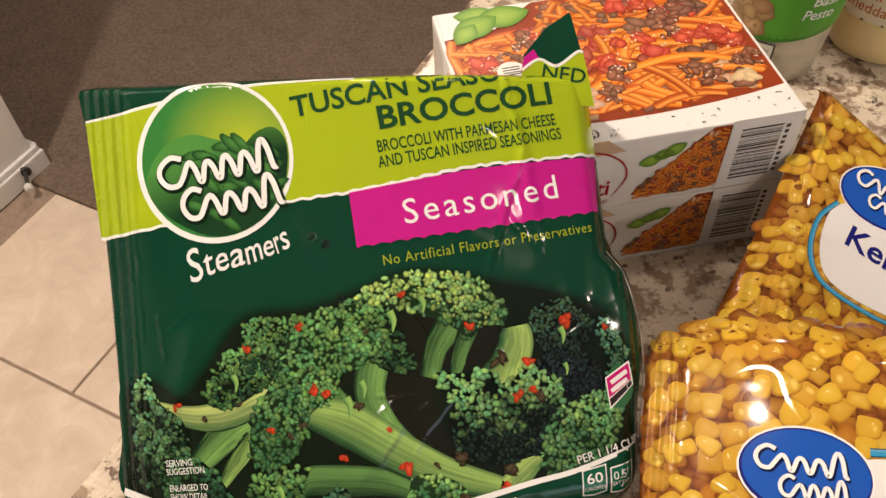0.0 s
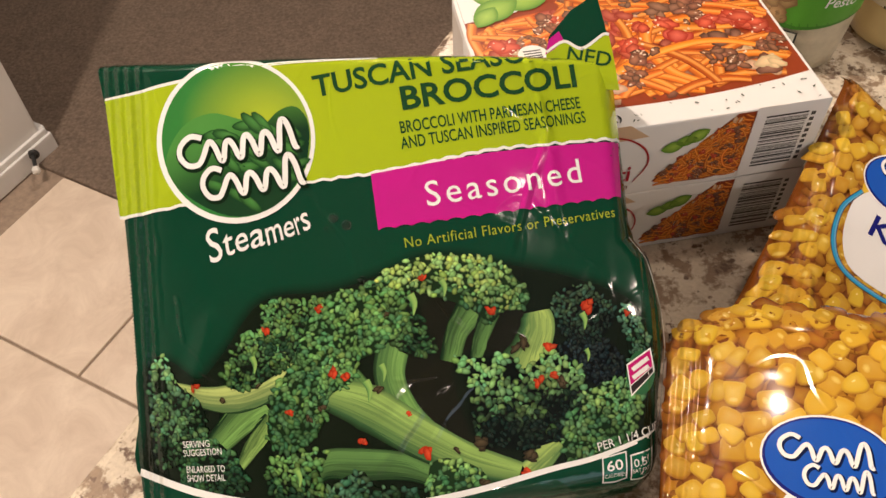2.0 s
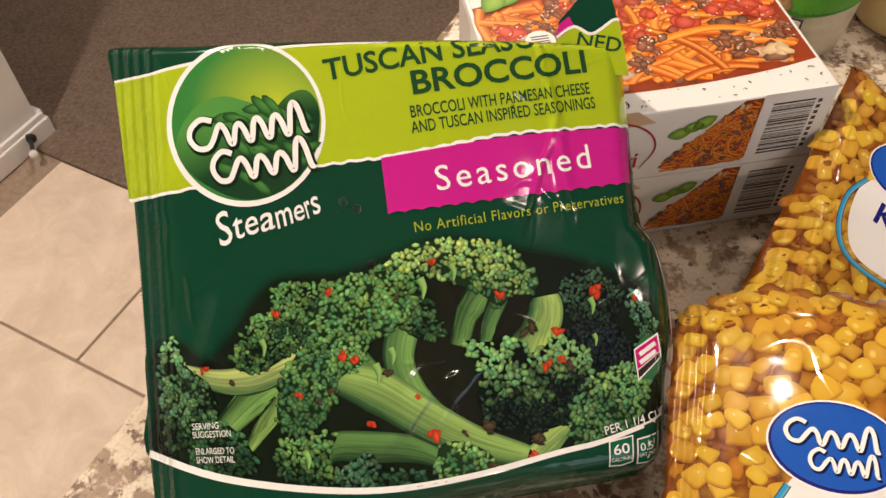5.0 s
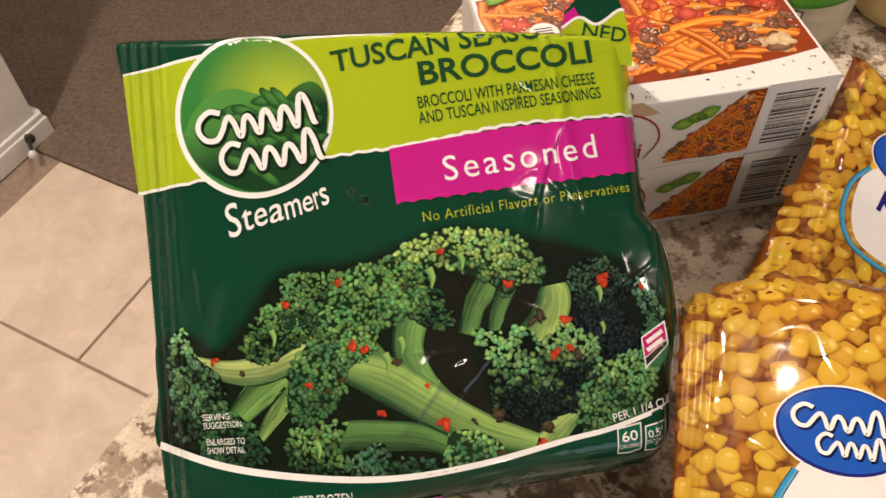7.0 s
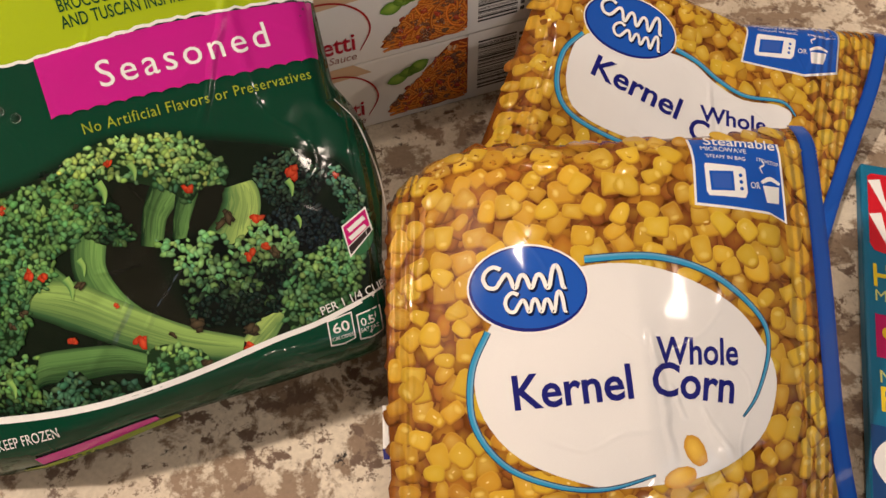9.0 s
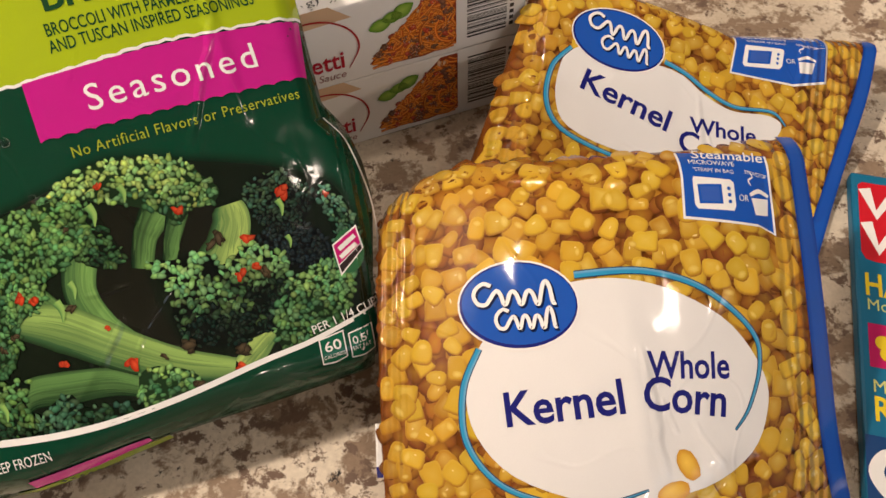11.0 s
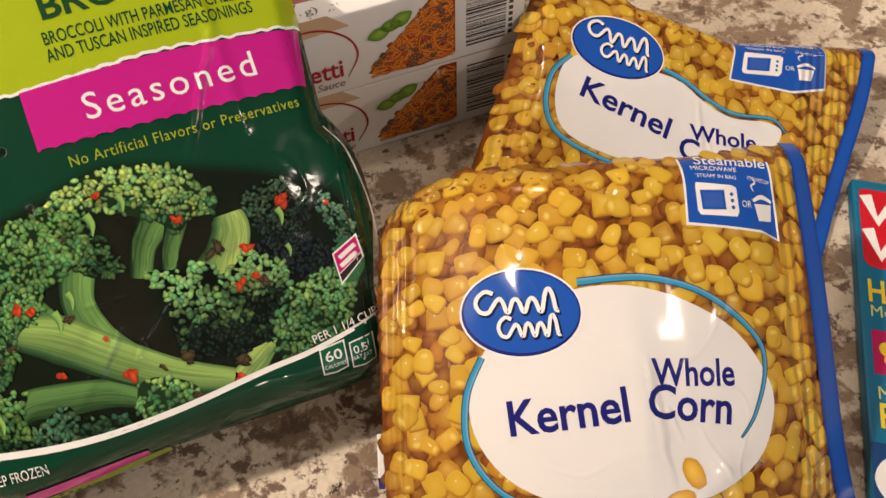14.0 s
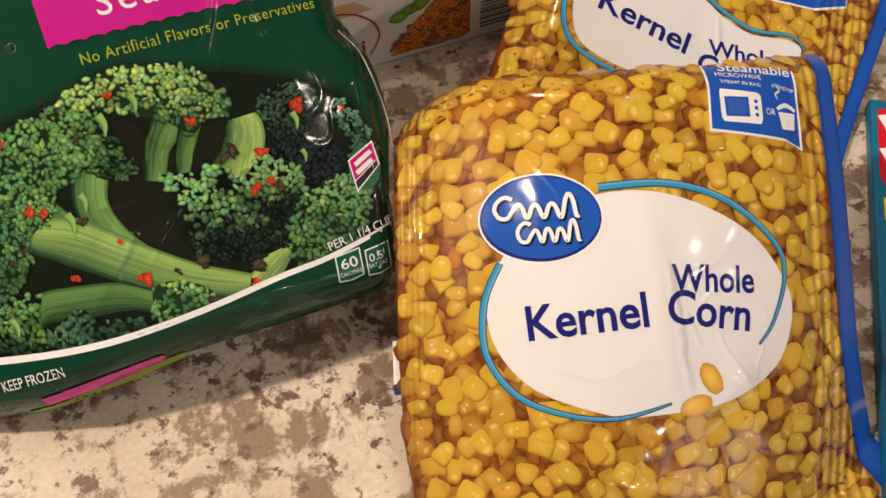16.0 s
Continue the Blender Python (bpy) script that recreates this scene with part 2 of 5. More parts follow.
def refine(bm, cell):
    bmesh.ops.triangulate(bm, faces=bm.faces[:])
    for _ in range(8):
        long = [e for e in bm.edges if e.calc_length() > cell]
        if not long:
            break
        bmesh.ops.subdivide_edges(bm, edges=long, cuts=1)
        bmesh.ops.triangulate(bm, faces=[f for f in bm.faces if len(f.verts) > 3])


class Ink:
    """Flat printing in the millimetres of a sheet: corners, faces and the ink of each corner."""

    def __init__(self, cell=6.0):
        self.ab, self.lift, self.faces, self.ink, self.cell = [], [], [], [], cell

    def add(self, points, faces, colours, lift):
        k = len(self.ab)
        self.ab.extend(points)
        self.ink.extend(colours)
        self.lift.extend([lift] * len(points))
        self.faces.extend([tuple(k + i for i in f) for f in faces])

    def poly(self, points, colour, lift):
        bm = bmesh.new()
        bm.faces.new([bm.verts.new((x, y, 0)) for x, y in points])
        self.from_bmesh(bm, colour, lift)

    def from_bmesh(self, bm, colour, lift):
        refine(bm, self.cell)
        bm.verts.index_update()
        inks = [colour(v.co.x, v.co.y) for v in bm.verts] if callable(colour) else [colour] * len(bm.verts)
        self.add([(v.co.x, v.co.y) for v in bm.verts], [[v.index for v in f.verts] for f in bm.faces], inks, lift)
        bm.free()

    def fan(self, x, y, ring, inner, outer, lift, shine=(0.0, 0.0), mid=None, body=0.6):
        """A rounded blob: ring of (dx, dy), lighter in the middle."""
        n = len(ring)
        pts = [(x + shine[0], y + shine[1])] + [(x + body * dx + (1 - body) * shine[0], y + body * dy + (1 - body) * shine[1]) for dx, dy in ring] + [(x + dx, y + dy) for dx, dy in ring]
        between = mid or tuple(0.55 * p + 0.45 * q for p, q in zip(inner, outer))
        faces = [(0, 1 + i, 1 + (i + 1) % n) for i in range(n)] + [(1 + i, 1 + n + i, 1 + n + (i + 1) % n, 1 + (i + 1) % n) for i in range(n)]
        self.add(pts, faces, [inner] + [between] * n + (outer if isinstance(outer, list) else [outer] * n), lift)

    def strip(self, line, widths, colours, lift, steps=5):
        """A ribbon along a smooth line, with inks across it."""
        pts = curve_through(line, steps)
        w = np.interp(np.linspace(0, 1, len(pts)), np.linspace(0, 1, len(widths)), widths)
        d = np.gradient(pts, axis=0)
        d /= np.maximum(np.linalg.norm(d, axis=1), 1e-6)[:, None]
        side = np.stack([-d[:, 1], d[:, 0]], 1)
        n = len(colours)
        grid, inks = [], []
        for p, s, half in zip(pts, side, w / 2):
            for i, c in enumerate(colours):
                grid.append(tuple(p + s * half * (2 * i / (n - 1) - 1)))
                inks.append(c)
        faces = [(j * n + i, j * n + i + 1, (j + 1) * n + i + 1, (j + 1) * n + i) for j in range(len(pts) - 1) for i in range(n - 1)]
        self.add(grid, faces, inks, lift)

    def text(self, words, start, end, cap, colour, lift, weight=0.0, slant=0.0, spread=1.0):
        """Words from start to end along their foot, capitals cap high."""
        curve = bpy.data.curves.new("words", "FONT")
        curve.body, curve.offset, curve.shear, curve.resolution_u, curve.space_character = words, weight, slant, 3, spread
        ob = bpy.data.objects.new("words", curve)
        scene.collection.objects.link(ob)
        me = bpy.data.meshes.new_from_object(ob.evaluated_get(bpy.context.evaluated_depsgraph_get()))
        bpy.data.objects.remove(ob)
        bm = bmesh.new()
        bm.from_mesh(me)
        bpy.data.meshes.remove(me)
        lo, hi = min(v.co.x for v in bm.verts), max(v.co.x for v in bm.verts)
        way = Vector((end[0] - start[0], end[1] - start[1], 0))
        m = Matrix.Translation((start[0], start[1], 0)) @ Matrix.Rotation(math.atan2(way.y, way.x), 4, "Z") @ Matrix.Diagonal((way.length / (hi - lo), cap / 0.69, 1, 1)) @ Matrix.Translation((-lo, 0, 0))
        bm.transform(m)
        self.from_bmesh(bm, colour, lift)

    def build(self, name, sheet, material, parent, label=""):
        ab = np.array(self.ab, float)
        me = bpy.data.meshes.new(name)
        faces = []
        for f in self.faces:
            turn = sum(ab[p][0] * ab[q][1] - ab[q][0] * ab[p][1] for p, q in zip(f, f[1:] + f[:1]))
            faces.append(f if turn > 0 else f[::-1])
        gap = sheet.gap if isinstance(sheet, Sheet) else 0.0
        me.from_pydata(sheet.place(ab, np.array(self.lift) + gap).tolist(), [], faces)
        finish(me, ab, self.ink)
        ob = smooth(part(name, me, material, parent, label))
        me.normals_split_custom_set_from_vertices(normals_of(sheet, ab).tolist())
        return ob


def finish(me, ab, inks):
    """The flat place of each corner as its map, and its ink."""
    uv = me.uv_layers.new(name="flat")
    index = np.empty(len(me.loops), dtype=np.int32)
    me.loops.foreach_get("vertex_index", index)
    uv.data.foreach_set("uv", (np.asarray(ab)[index] / 100.0).astype(np.float32).ravel())
    layer = me.color_attributes.new("ink", "FLOAT_COLOR", "POINT")
    rgba = np.ones((len(me.vertices), 4), dtype=np.float32)
    rgba[:, :3] = np.asarray(inks)
    layer.data.foreach_set("color", rgba.ravel())


def curve_through(line, steps=6, closed=False):
    """A smooth line through a few points."""
    p = [np.array(q, float) for q in line]
    n = len(p)
    out = []
    for i in range(n if closed else n - 1):
        if closed:
            q0, q1, q2, q3 = p[i - 1], p[i], p[(i + 1) % n], p[(i + 2) % n]
        else:
            q0, q1, q2, q3 = p[max(i - 1, 0)], p[i], p[i + 1], p[min(i + 2, n - 1)]
        for k in range(steps):
            t = k / steps
            out.append(0.5 * (2 * q1 + (q2 - q0) * t + (2 * q0 - 5 * q1 + 4 * q2 - q3) * t ** 2 + (3 * q1 - q0 - 3 * q2 + q3) * t ** 3))
    if not closed:
        out.append(p[-1])
    return np.array(out)


def oval(x, y, rx, ry, turn=0.0, n=36):
    c, s = math.cos(radians(turn)), math.sin(radians(turn))
    return [(x + rx * math.cos(k) * c - ry * math.sin(k) * s, y + rx * math.cos(k) * s + ry * math.sin(k) * c) for k in (2 * math.pi * i / n for i in range(n))]


def lettering(sheet, material, parent, words, start, end, cap, colour, lift, weight=0.0, slant=0.0, spread=1.0):
    """One line of words as a part of its own."""
    ink = Ink(4)
    ink.text(words, start, end, cap, colour, lift, weight, slant, spread)
    return ink.build("lettering", sheet, material, parent)


def ridge(a, b, a0, b0, a1, b1, width, high):
    """A soft crease of the film between two places."""
    dx, dy = a1 - a0, b1 - b0
    t = np.clip(((a - a0) * dx + (b - b0) * dy) / (dx * dx + dy * dy), 0, 1)
    d = np.hypot(a - a0 - t * dx, b - b0 - t * dy)
    return high * np.exp(-(d / width) ** 2) * np.sin(np.pi * np.clip(t, 0.02, 0.98)) ** 0.5


def pillow(name, sheet, left, right, low, high, ink, thick, material, parent, nx=110, ny=110, label=""):
    """A closed bag: front film on the sheet inside four edge lines, back film behind it."""
    s, t = np.meshgrid(np.linspace(0, 1, nx + 1), np.linspace(0, 1, ny + 1))
    a = (1 - s) * np.interp(t, *left) + s * np.interp(t, *right)
    b = (1 - t) * np.interp(s, *low) + t * np.interp(s, *high)
    ab = np.stack([a.ravel(), b.ravel()], 1)
    front = sheet.place(ab)
    deep = thick * (np.sin(np.pi * s) * np.sin(np.pi * t)).clip(0) ** 0.45
    back = sheet.place(ab, -deep.ravel())
    if sheet.rest is not None:
        back[:, 2] = np.maximum(back[:, 2], sheet.rest - 0.0005)
    n, w = len(ab), nx + 1
    edge = ((s == 0) | (s == 1) | (t == 0) | (t == 1)).ravel()
    other = np.arange(n)
    other[~edge] = n + np.arange((~edge).sum())
    faces = []
    for j in range(ny):
        for i in range(nx):
            q = (j * w + i, j * w + i + 1, (j + 1) * w + i + 1, (j + 1) * w + i)
            faces.append(q)
            faces.append(tuple(int(other[k]) for k in q[::-1]))
    flat = np.vstack([ab, ab[~edge]])
    me = bpy.data.meshes.new(name)
    me.from_pydata(np.vstack([front, back[~edge]]).tolist(), [], faces)
    finish(me, flat, [ink] * len(flat))
    ob = smooth(part(name, me, material, parent, label))
    rest = np.array([v.normal for v in me.vertices])
    rest[:n][~edge] = normals_of(sheet, ab)[~edge]
    me.normals_split_custom_set_from_vertices(rest.tolist())
    return ob


# ---- the room ----
# x along the counter's edge, y away from the counter, from a place on the edge
KITCHEN = pose(0.163, 0.431, 0, 0, 0, 65.2)
TOP = 0.91


def slab(name, x0, x1, y0, y1, z0, z1, material, bevel=0.0, label="", category="", parent=None):
    bm = block(x1 - x0, y1 - y0, z1 - z0, KITCHEN @ pose((x0 + x1) / 2, (y0 + y1) / 2, z0), bevel)
    ob = part(name, bm, material, parent)
    if not parent:
        tagged(ob, label or name.replace("_", " "), category or name.split("_")[0], kind="structure")
    return ob


floor = slab("floor", -3.2, 0.622, -3.0, 1.4, -0.1, -0.003, GROUT, 0, "beige ceramic tile floor with tan grout joints", "floor")
slab("carpet", 0.622, 4.5, -3.0, 4.0, -0.1, 0.006, CARPET, 0.004, "brown low pile carpet beside the tiles", "carpet")
slab("wall_1", -3.2, 0.668, 1.177, 1.30, 0, CEIL, WALL_PAINT, 0.004, "off-white painted partition wall ending at the carpet", "wall")
slab("baseboard", -3.2, 0.684, 1.162, 1.1765, 0, 0.048, TRIM_PAINT, 0.003, "white painted baseboard with a stepped top", "baseboard")
slab("baseboard_cap", -3.2, 0.679, 1.167, 1.1765, 0.0481, 0.062, TRIM_PAINT, 0.003, "upper moulding of the white baseboard", "baseboard")
slab("baseboard_end", 0.6685, 0.684, 1.1766, 1.31, 0, 0.062, TRIM_PAINT, 0.003, "white baseboard round the end of the wall", "baseboard")
slab("wall_2", 4.5, 4.62, -3.0, 4.0, 0, CEIL, WALL_PAINT, 0, "plain painted far wall", "wall")
slab("wall_3", -3.2, 4.62, -3.12, -3.0, 0, CEIL, WALL_PAINT, 0, "plain painted wall", "wall")
slab("wall_4", -3.32, -3.2, -3.12, 1.3, 0, CEIL, WALL_PAINT, 0, "plain painted wall", "wall")
slab("wall_5", 0.63, 4.62, 4.0, 4.12, 0, CEIL, WALL_PAINT, 0, "plain painted wall", "wall")
slab("wall_6", 0.51, 0.629, 1.301, 4.12, 0, CEIL, WALL_PAINT, 0, "plain painted wall", "wall")
slab("ceiling", -3.4, 4.7, -3.2, 4.2, CEIL, CEIL + 0.1, CEILING_PAINT, 0, "white painted ceiling", "ceiling")
slab("counter", -1.3, 1.6, -1.25, 0.0, TOP - 0.032, TOP, GRANITE, 0.006, "cream granite countertop with brown and black flecks", "countertop")
slab("cabinet", -1.25, 1.55, -1.2, -0.035, 0.0, TOP - 0.033, CABINET, 0.004, "painted base cabinet under the granite counter", "cabinet")


def door_stop():
    ob = base_of("door_stop", 0, 0, 0, "black door stop with a white rubber tip on the baseboard", "door stop")
    m = KITCHEN @ pose(0.622, 1.1615, 0.036, 90, 0, -38)
    smooth(part("plate", lathe([(0.013, 0), (0.013, 0.003), (0.008, 0.006)], m, 20), BLACK_METAL, ob))
    smooth(part("rod", lathe([(0.0055, 0.006), (0.0045, 0.01), (0.0045, 0.045), (0.006, 0.047)], m, 16), BLACK_METAL, ob))
    smooth(part("tip", lathe([(0.0075, 0.047), (0.0085, 0.049), (0.0085, 0.056), (0.0065, 0.060)], m, 16), RUBBER, ob, "white rubber tip"))


door_stop()

# ---- printing inks ----
DARK_GREEN, LIME, PINK, PAPER = (0.002, 0.044, 0.021), (0.36, 0.47, 0.012), (0.52, 0.012, 0.24), (0.82, 0.81, 0.78)
BLUE, NAVY, CYAN = (0.012, 0.085, 0.42), (0.012, 0.014, 0.16), (0.03, 0.28, 0.50)


def jitter(colour, amount):
    k = 1 + random.uniform(-amount, amount)
    return tuple(min(1, max(0, c * k * (1 + random.uniform(-amount, amount) * 0.4))) for c in colour)


def lerp(p, q, t):
    return tuple(u + (v - u) * t for u, v in zip(p, q))


def wobbly(r, n, rough, stretch=1.0, turn=0.0):
    ph = random.uniform(0, 6.28)
    ring = []
    for i in range(n):
        k = 2 * math.pi * i / n
        q = r * (1 + rough * math.sin(2 * k + ph) * 0.6 + rough * random.uniform(-0.6, 0.6))
        x, y = q * stretch * math.cos(k), q / stretch * math.sin(k)
        ring.append((x * math.cos(turn) - y * math.sin(turn), x * math.sin(turn) + y * math.cos(turn)))
    return ring


def plain_mark(ink, p, q, cap, colour, lift, humps, grow=0.0):
    """An unreadable wavy stroke in place of a brand's name: one tall bow and a row of low waves."""
    p, d = np.array(p, float), np.array((q[0] - p[0], q[1] - p[1]), float)
    up = np.array((-d[1], d[0])) / np.hypot(*d)
    line = [p + d * u + up * cap * v for u, v in ((0.22, 0.84), (0.13, 0.95), (0.04, 0.74), (0.015, 0.42), (0.07, 0.10), (0.16, 0.06), (0.215, 0.30))]
    w = 0.76 / humps
    for i in range(humps):
        tall = 0.95 if i == humps - 1 else random.uniform(0.58, 0.68)
        for u, v in ((0.12, tall * 0.85), (0.34, tall), (0.56, tall * 0.7), (0.74, 0.10), (0.92, 0.08)):
            line.append(p + d * (0.235 + w * (i + u)) + up * cap * v)
    wide = cap * 0.17 + 2 * grow
    ink.strip(line, (wide, wide), [colour, colour], lift, 4)


def teeth(bag, sheet, material, line, out, colour_at):
    """The fine saw cut along a sealed edge; out is the side on which the teeth stand."""
    ink = Ink(9)
    pts = curve_through(line, 40)
    run = np.concatenate([[0], np.cumsum(np.hypot(*np.diff(pts, axis=0).T))])
    for k in np.arange(0, run[-1] - 1.5, 1.5):
        a, b, c = (np.array([np.interp(k + e, run, pts[:, 0]), np.interp(k + e, run, pts[:, 1])]) for e in (0, 0.75, 1.5))
        ink.add([tuple(a - (0.5 * out, 0)), tuple(b + (0.8 * out, 0)), tuple(c - (0.5 * out, 0))], [(0, 1, 2)], [colour_at(b[1])] * 3, 0.05)
    ink.build("cut_edge", sheet, material, bag, "saw-cut edge of the seal")


# ---- broccoli bag ----
GREEN_RIGHT = ([-105, -85, -28, -12, 8, 16, 36, 57, 98], [97, 99, 109, 108, 103, 96, 95, 94, 91])


def green_height(a, b):
    A, B = a / 100, b / 100
    h = 6.32 + 0.77 * B + 1.97 * A - 8.11 * A * B - 17.12 * A * A
    foot = np.interp(a, [-110, -40, 0, 40, 100], [-107, -106, -96, -90, -85])
    h = h - 16 * ((b - np.interp(a, [-110, -80, 0], [90, 87.5, 86])) / 6).clip(0) ** 2 - 14 * ((foot + 15 - b) / 15).clip(0) ** 2
    h = h - 9 * ((a - np.interp(b, *GREEN_RIGHT) + 9) / 9).clip(0) ** 2
    return h + 0.5 * np.sin(a / 23 + b / 35) * np.sin(b / 27 - a / 40 + 1)


def creases(seed, spots):
    """Fine creases of a film: fixed ones, and short ones round given places."""
    rng = random.Random(seed)
    lines = []
    for x, y, spread, count in spots:
        for _ in range(count):
            k, d = rng.uniform(0, 6.28), rng.uniform(0.25, 1) * spread
            x0, y0 = x + rng.uniform(-0.3, 0.3) * spread, y + rng.uniform(-0.3, 0.3) * spread
            lines.append((x0, y0, x0 + d * math.cos(k), y0 + d * math.sin(k), rng.uniform(1.6, 3.4), rng.choice((-1, 1)) * rng.uniform(0.03, 0.15)))
    return lines


GREEN_LINES = creases(4, [(0, -52, 34, 9), (-85, -20, 22, 7), (80, -4, 18, 12), (60, 30, 14, 3), (-75, 70, 20, 4), (-100, 40, 16, 6), (-100, -50, 16, 6), (70, -60, 22, 5), (-40, -90, 26, 6), (40, -85, 26, 6), (20, -25, 20, 4)])


def green_fold(a, b):
    h = ridge(a, b, 58, 88, 66, 20, 2.6, 1.1) + ridge(a, b, -8, -52, 22, -20, 3, -0.9) + ridge(a, b, -14, -74, 8, -46, 2.2, 0.9)
    h = h + ridge(a, b, -70, -5, -85, -45, 5, 1.6) + ridge(a, b, -72, -26, -40, -32, 2.5, -0.7) + ridge(a, b, -97, 88, -97, -100, 3.5, -1.3) + ridge(a, b, 6, -44, 26, -38, 2, -0.7)
    for line in GREEN_LINES:
        h = h + ridge(a, b, *line)
    return h


GREEN = Sheet((0.2933, 0.4387, 1.0029), (0.9963, 0.0843, -0.0164), (-0.0562, 0.7834, 0.6190), green_height, TOP + 0.001, green_fold)


def beads(ink, outline, top, foot, lift, size=1.0, lean=0.15, drop=0.95):
    """A printed floret: a dark bed under many small round buds, lit at its upper edge."""
    ring = curve_through(outline, 5, True)
    bed = tuple(0.22 * v for v in foot)
    ink.poly([tuple(p) for p in ring], bed, lift)
    lo, hi = ring.min(0), ring.max(0)
    nxt = np.roll(ring, -1, axis=0)
    light = np.array((-lean, 1.0))
    span = (ring @ light).min(), (ring @ light).max()
    ph = [random.uniform(0, 6.28) for _ in range(4)]
    step = 1.8 * size
    spots = []
    for j in range(int((hi[1] - lo[1]) / (step * 0.8)) + 3):
        for i in range(int((hi[0] - lo[0]) / step) + 3):
            x = lo[0] - step + (i + 0.5 * (j % 2)) * step + random.uniform(-0.4, 0.4) * step
            y = lo[1] - step + j * step * 0.8 + random.uniform(-0.4, 0.4) * step
            inside = np.sum(((ring[:, 1] > y) != (nxt[:, 1] > y)) & (x < (nxt[:, 0] - ring[:, 0]) * (y - ring[:, 1]) / (nxt[:, 1] - ring[:, 1] + 1e-9) + ring[:, 0])) % 2
            near = np.min(np.hypot(ring[:, 0] - x, ring[:, 1] - y))
            if inside or near < 0.8 * size * random.random():
                spots.append((x, y, near))
    spots.sort(key=lambda g: -g[1])
    for order, (x, y, near) in enumerate(spots):
        f = ((x * light[0] + y) - span[0]) / (span[1] - span[0])
        clump = 0.5 * math.sin(x / 2.6 + ph[0]) * math.sin(y / 2.2 + ph[1]) + 0.5 * math.sin(x / 5.5 + y / 4.0 + ph[2])
        lit = 0.40 + drop * (f - 0.5) + 0.40 * clump + random.uniform(-0.30, 0.30) + 0.12 * math.exp(-near / 1.5)
        if random.random() < 0.07 or (clump < -0.55 and random.random() < 0.5):
            continue
        lit = max(0.0, min(1.2, lit))
        c = jitter(tuple(max(0.002, v) for v in lerp(foot, top, lit)), 0.24)
        warm = random.uniform(-0.28, 0.18)
        c = (c[0] * (1 + warm), c[1], c[2] * (1 - warm))
        r = random.uniform(0.65, 1.45) * size
        turn = random.uniform(0, 3.14)
        ring_b = wobbly(r, 8, 0.28, random.uniform(0.75, 1.4), turn)
        rim = [tuple((0.33 + 0.28 * (v / r)) * q for q in c) for u, v in ring_b]
        ink.fan(x, y, ring_b, tuple(min(1, 1.5 * q + 0.012) for q in c), rim, lift + 0.02 + 0.10 * order / len(spots), (-0.12 * r, 0.34 * r), tuple(0.95 * q for q in c), 0.62)


def stalk(ink, line, widths, pale, dark, lift, under=0.75):
    """A printed stalk: light along its upper side, dark beneath, with fine fibres."""
    mid = lerp(dark, pale, 0.55)
    ink.strip(line, widths, [lerp(dark, (0, 0, 0), under), dark, lerp(dark, mid, 0.7), mid, lerp(mid, pale, 0.6), pale, lerp(pale, mid, 0.5), lerp(dark, mid, 0.3)], lift, 12)
    mids = curve_through(line, 10)
    wide = np.interp(np.linspace(0, 1, len(mids)), np.linspace(0, 1, len(widths)), widths)
    run = np.gradient(mids, axis=0)
    run /= np.linalg.norm(run, axis=1)[:, None]
    across = np.stack([-run[:, 1], run[:, 0]], 1)
    for k in range(26):
        f, lo, hi = random.uniform(-0.40, 0.42), random.uniform(0, 0.55), random.uniform(0.6, 1)
        piece = slice(int(lo * (len(mids) - 5)), int(hi * (len(mids) - 5)) + 5)
        base = lerp(dark, pale, min(1, max(0, 0.5 + f)))
        ink.strip(mids[piece] + across[piece] * (wide[piece] * f)[:, None], (0.1, random.uniform(0.4, 2.2), 0.1), [base, lerp(base, random.choice((pale, dark, dark)), random.uniform(0.15, 0.55)), base], lift + 0.02 + 0.0013 * k, 1)


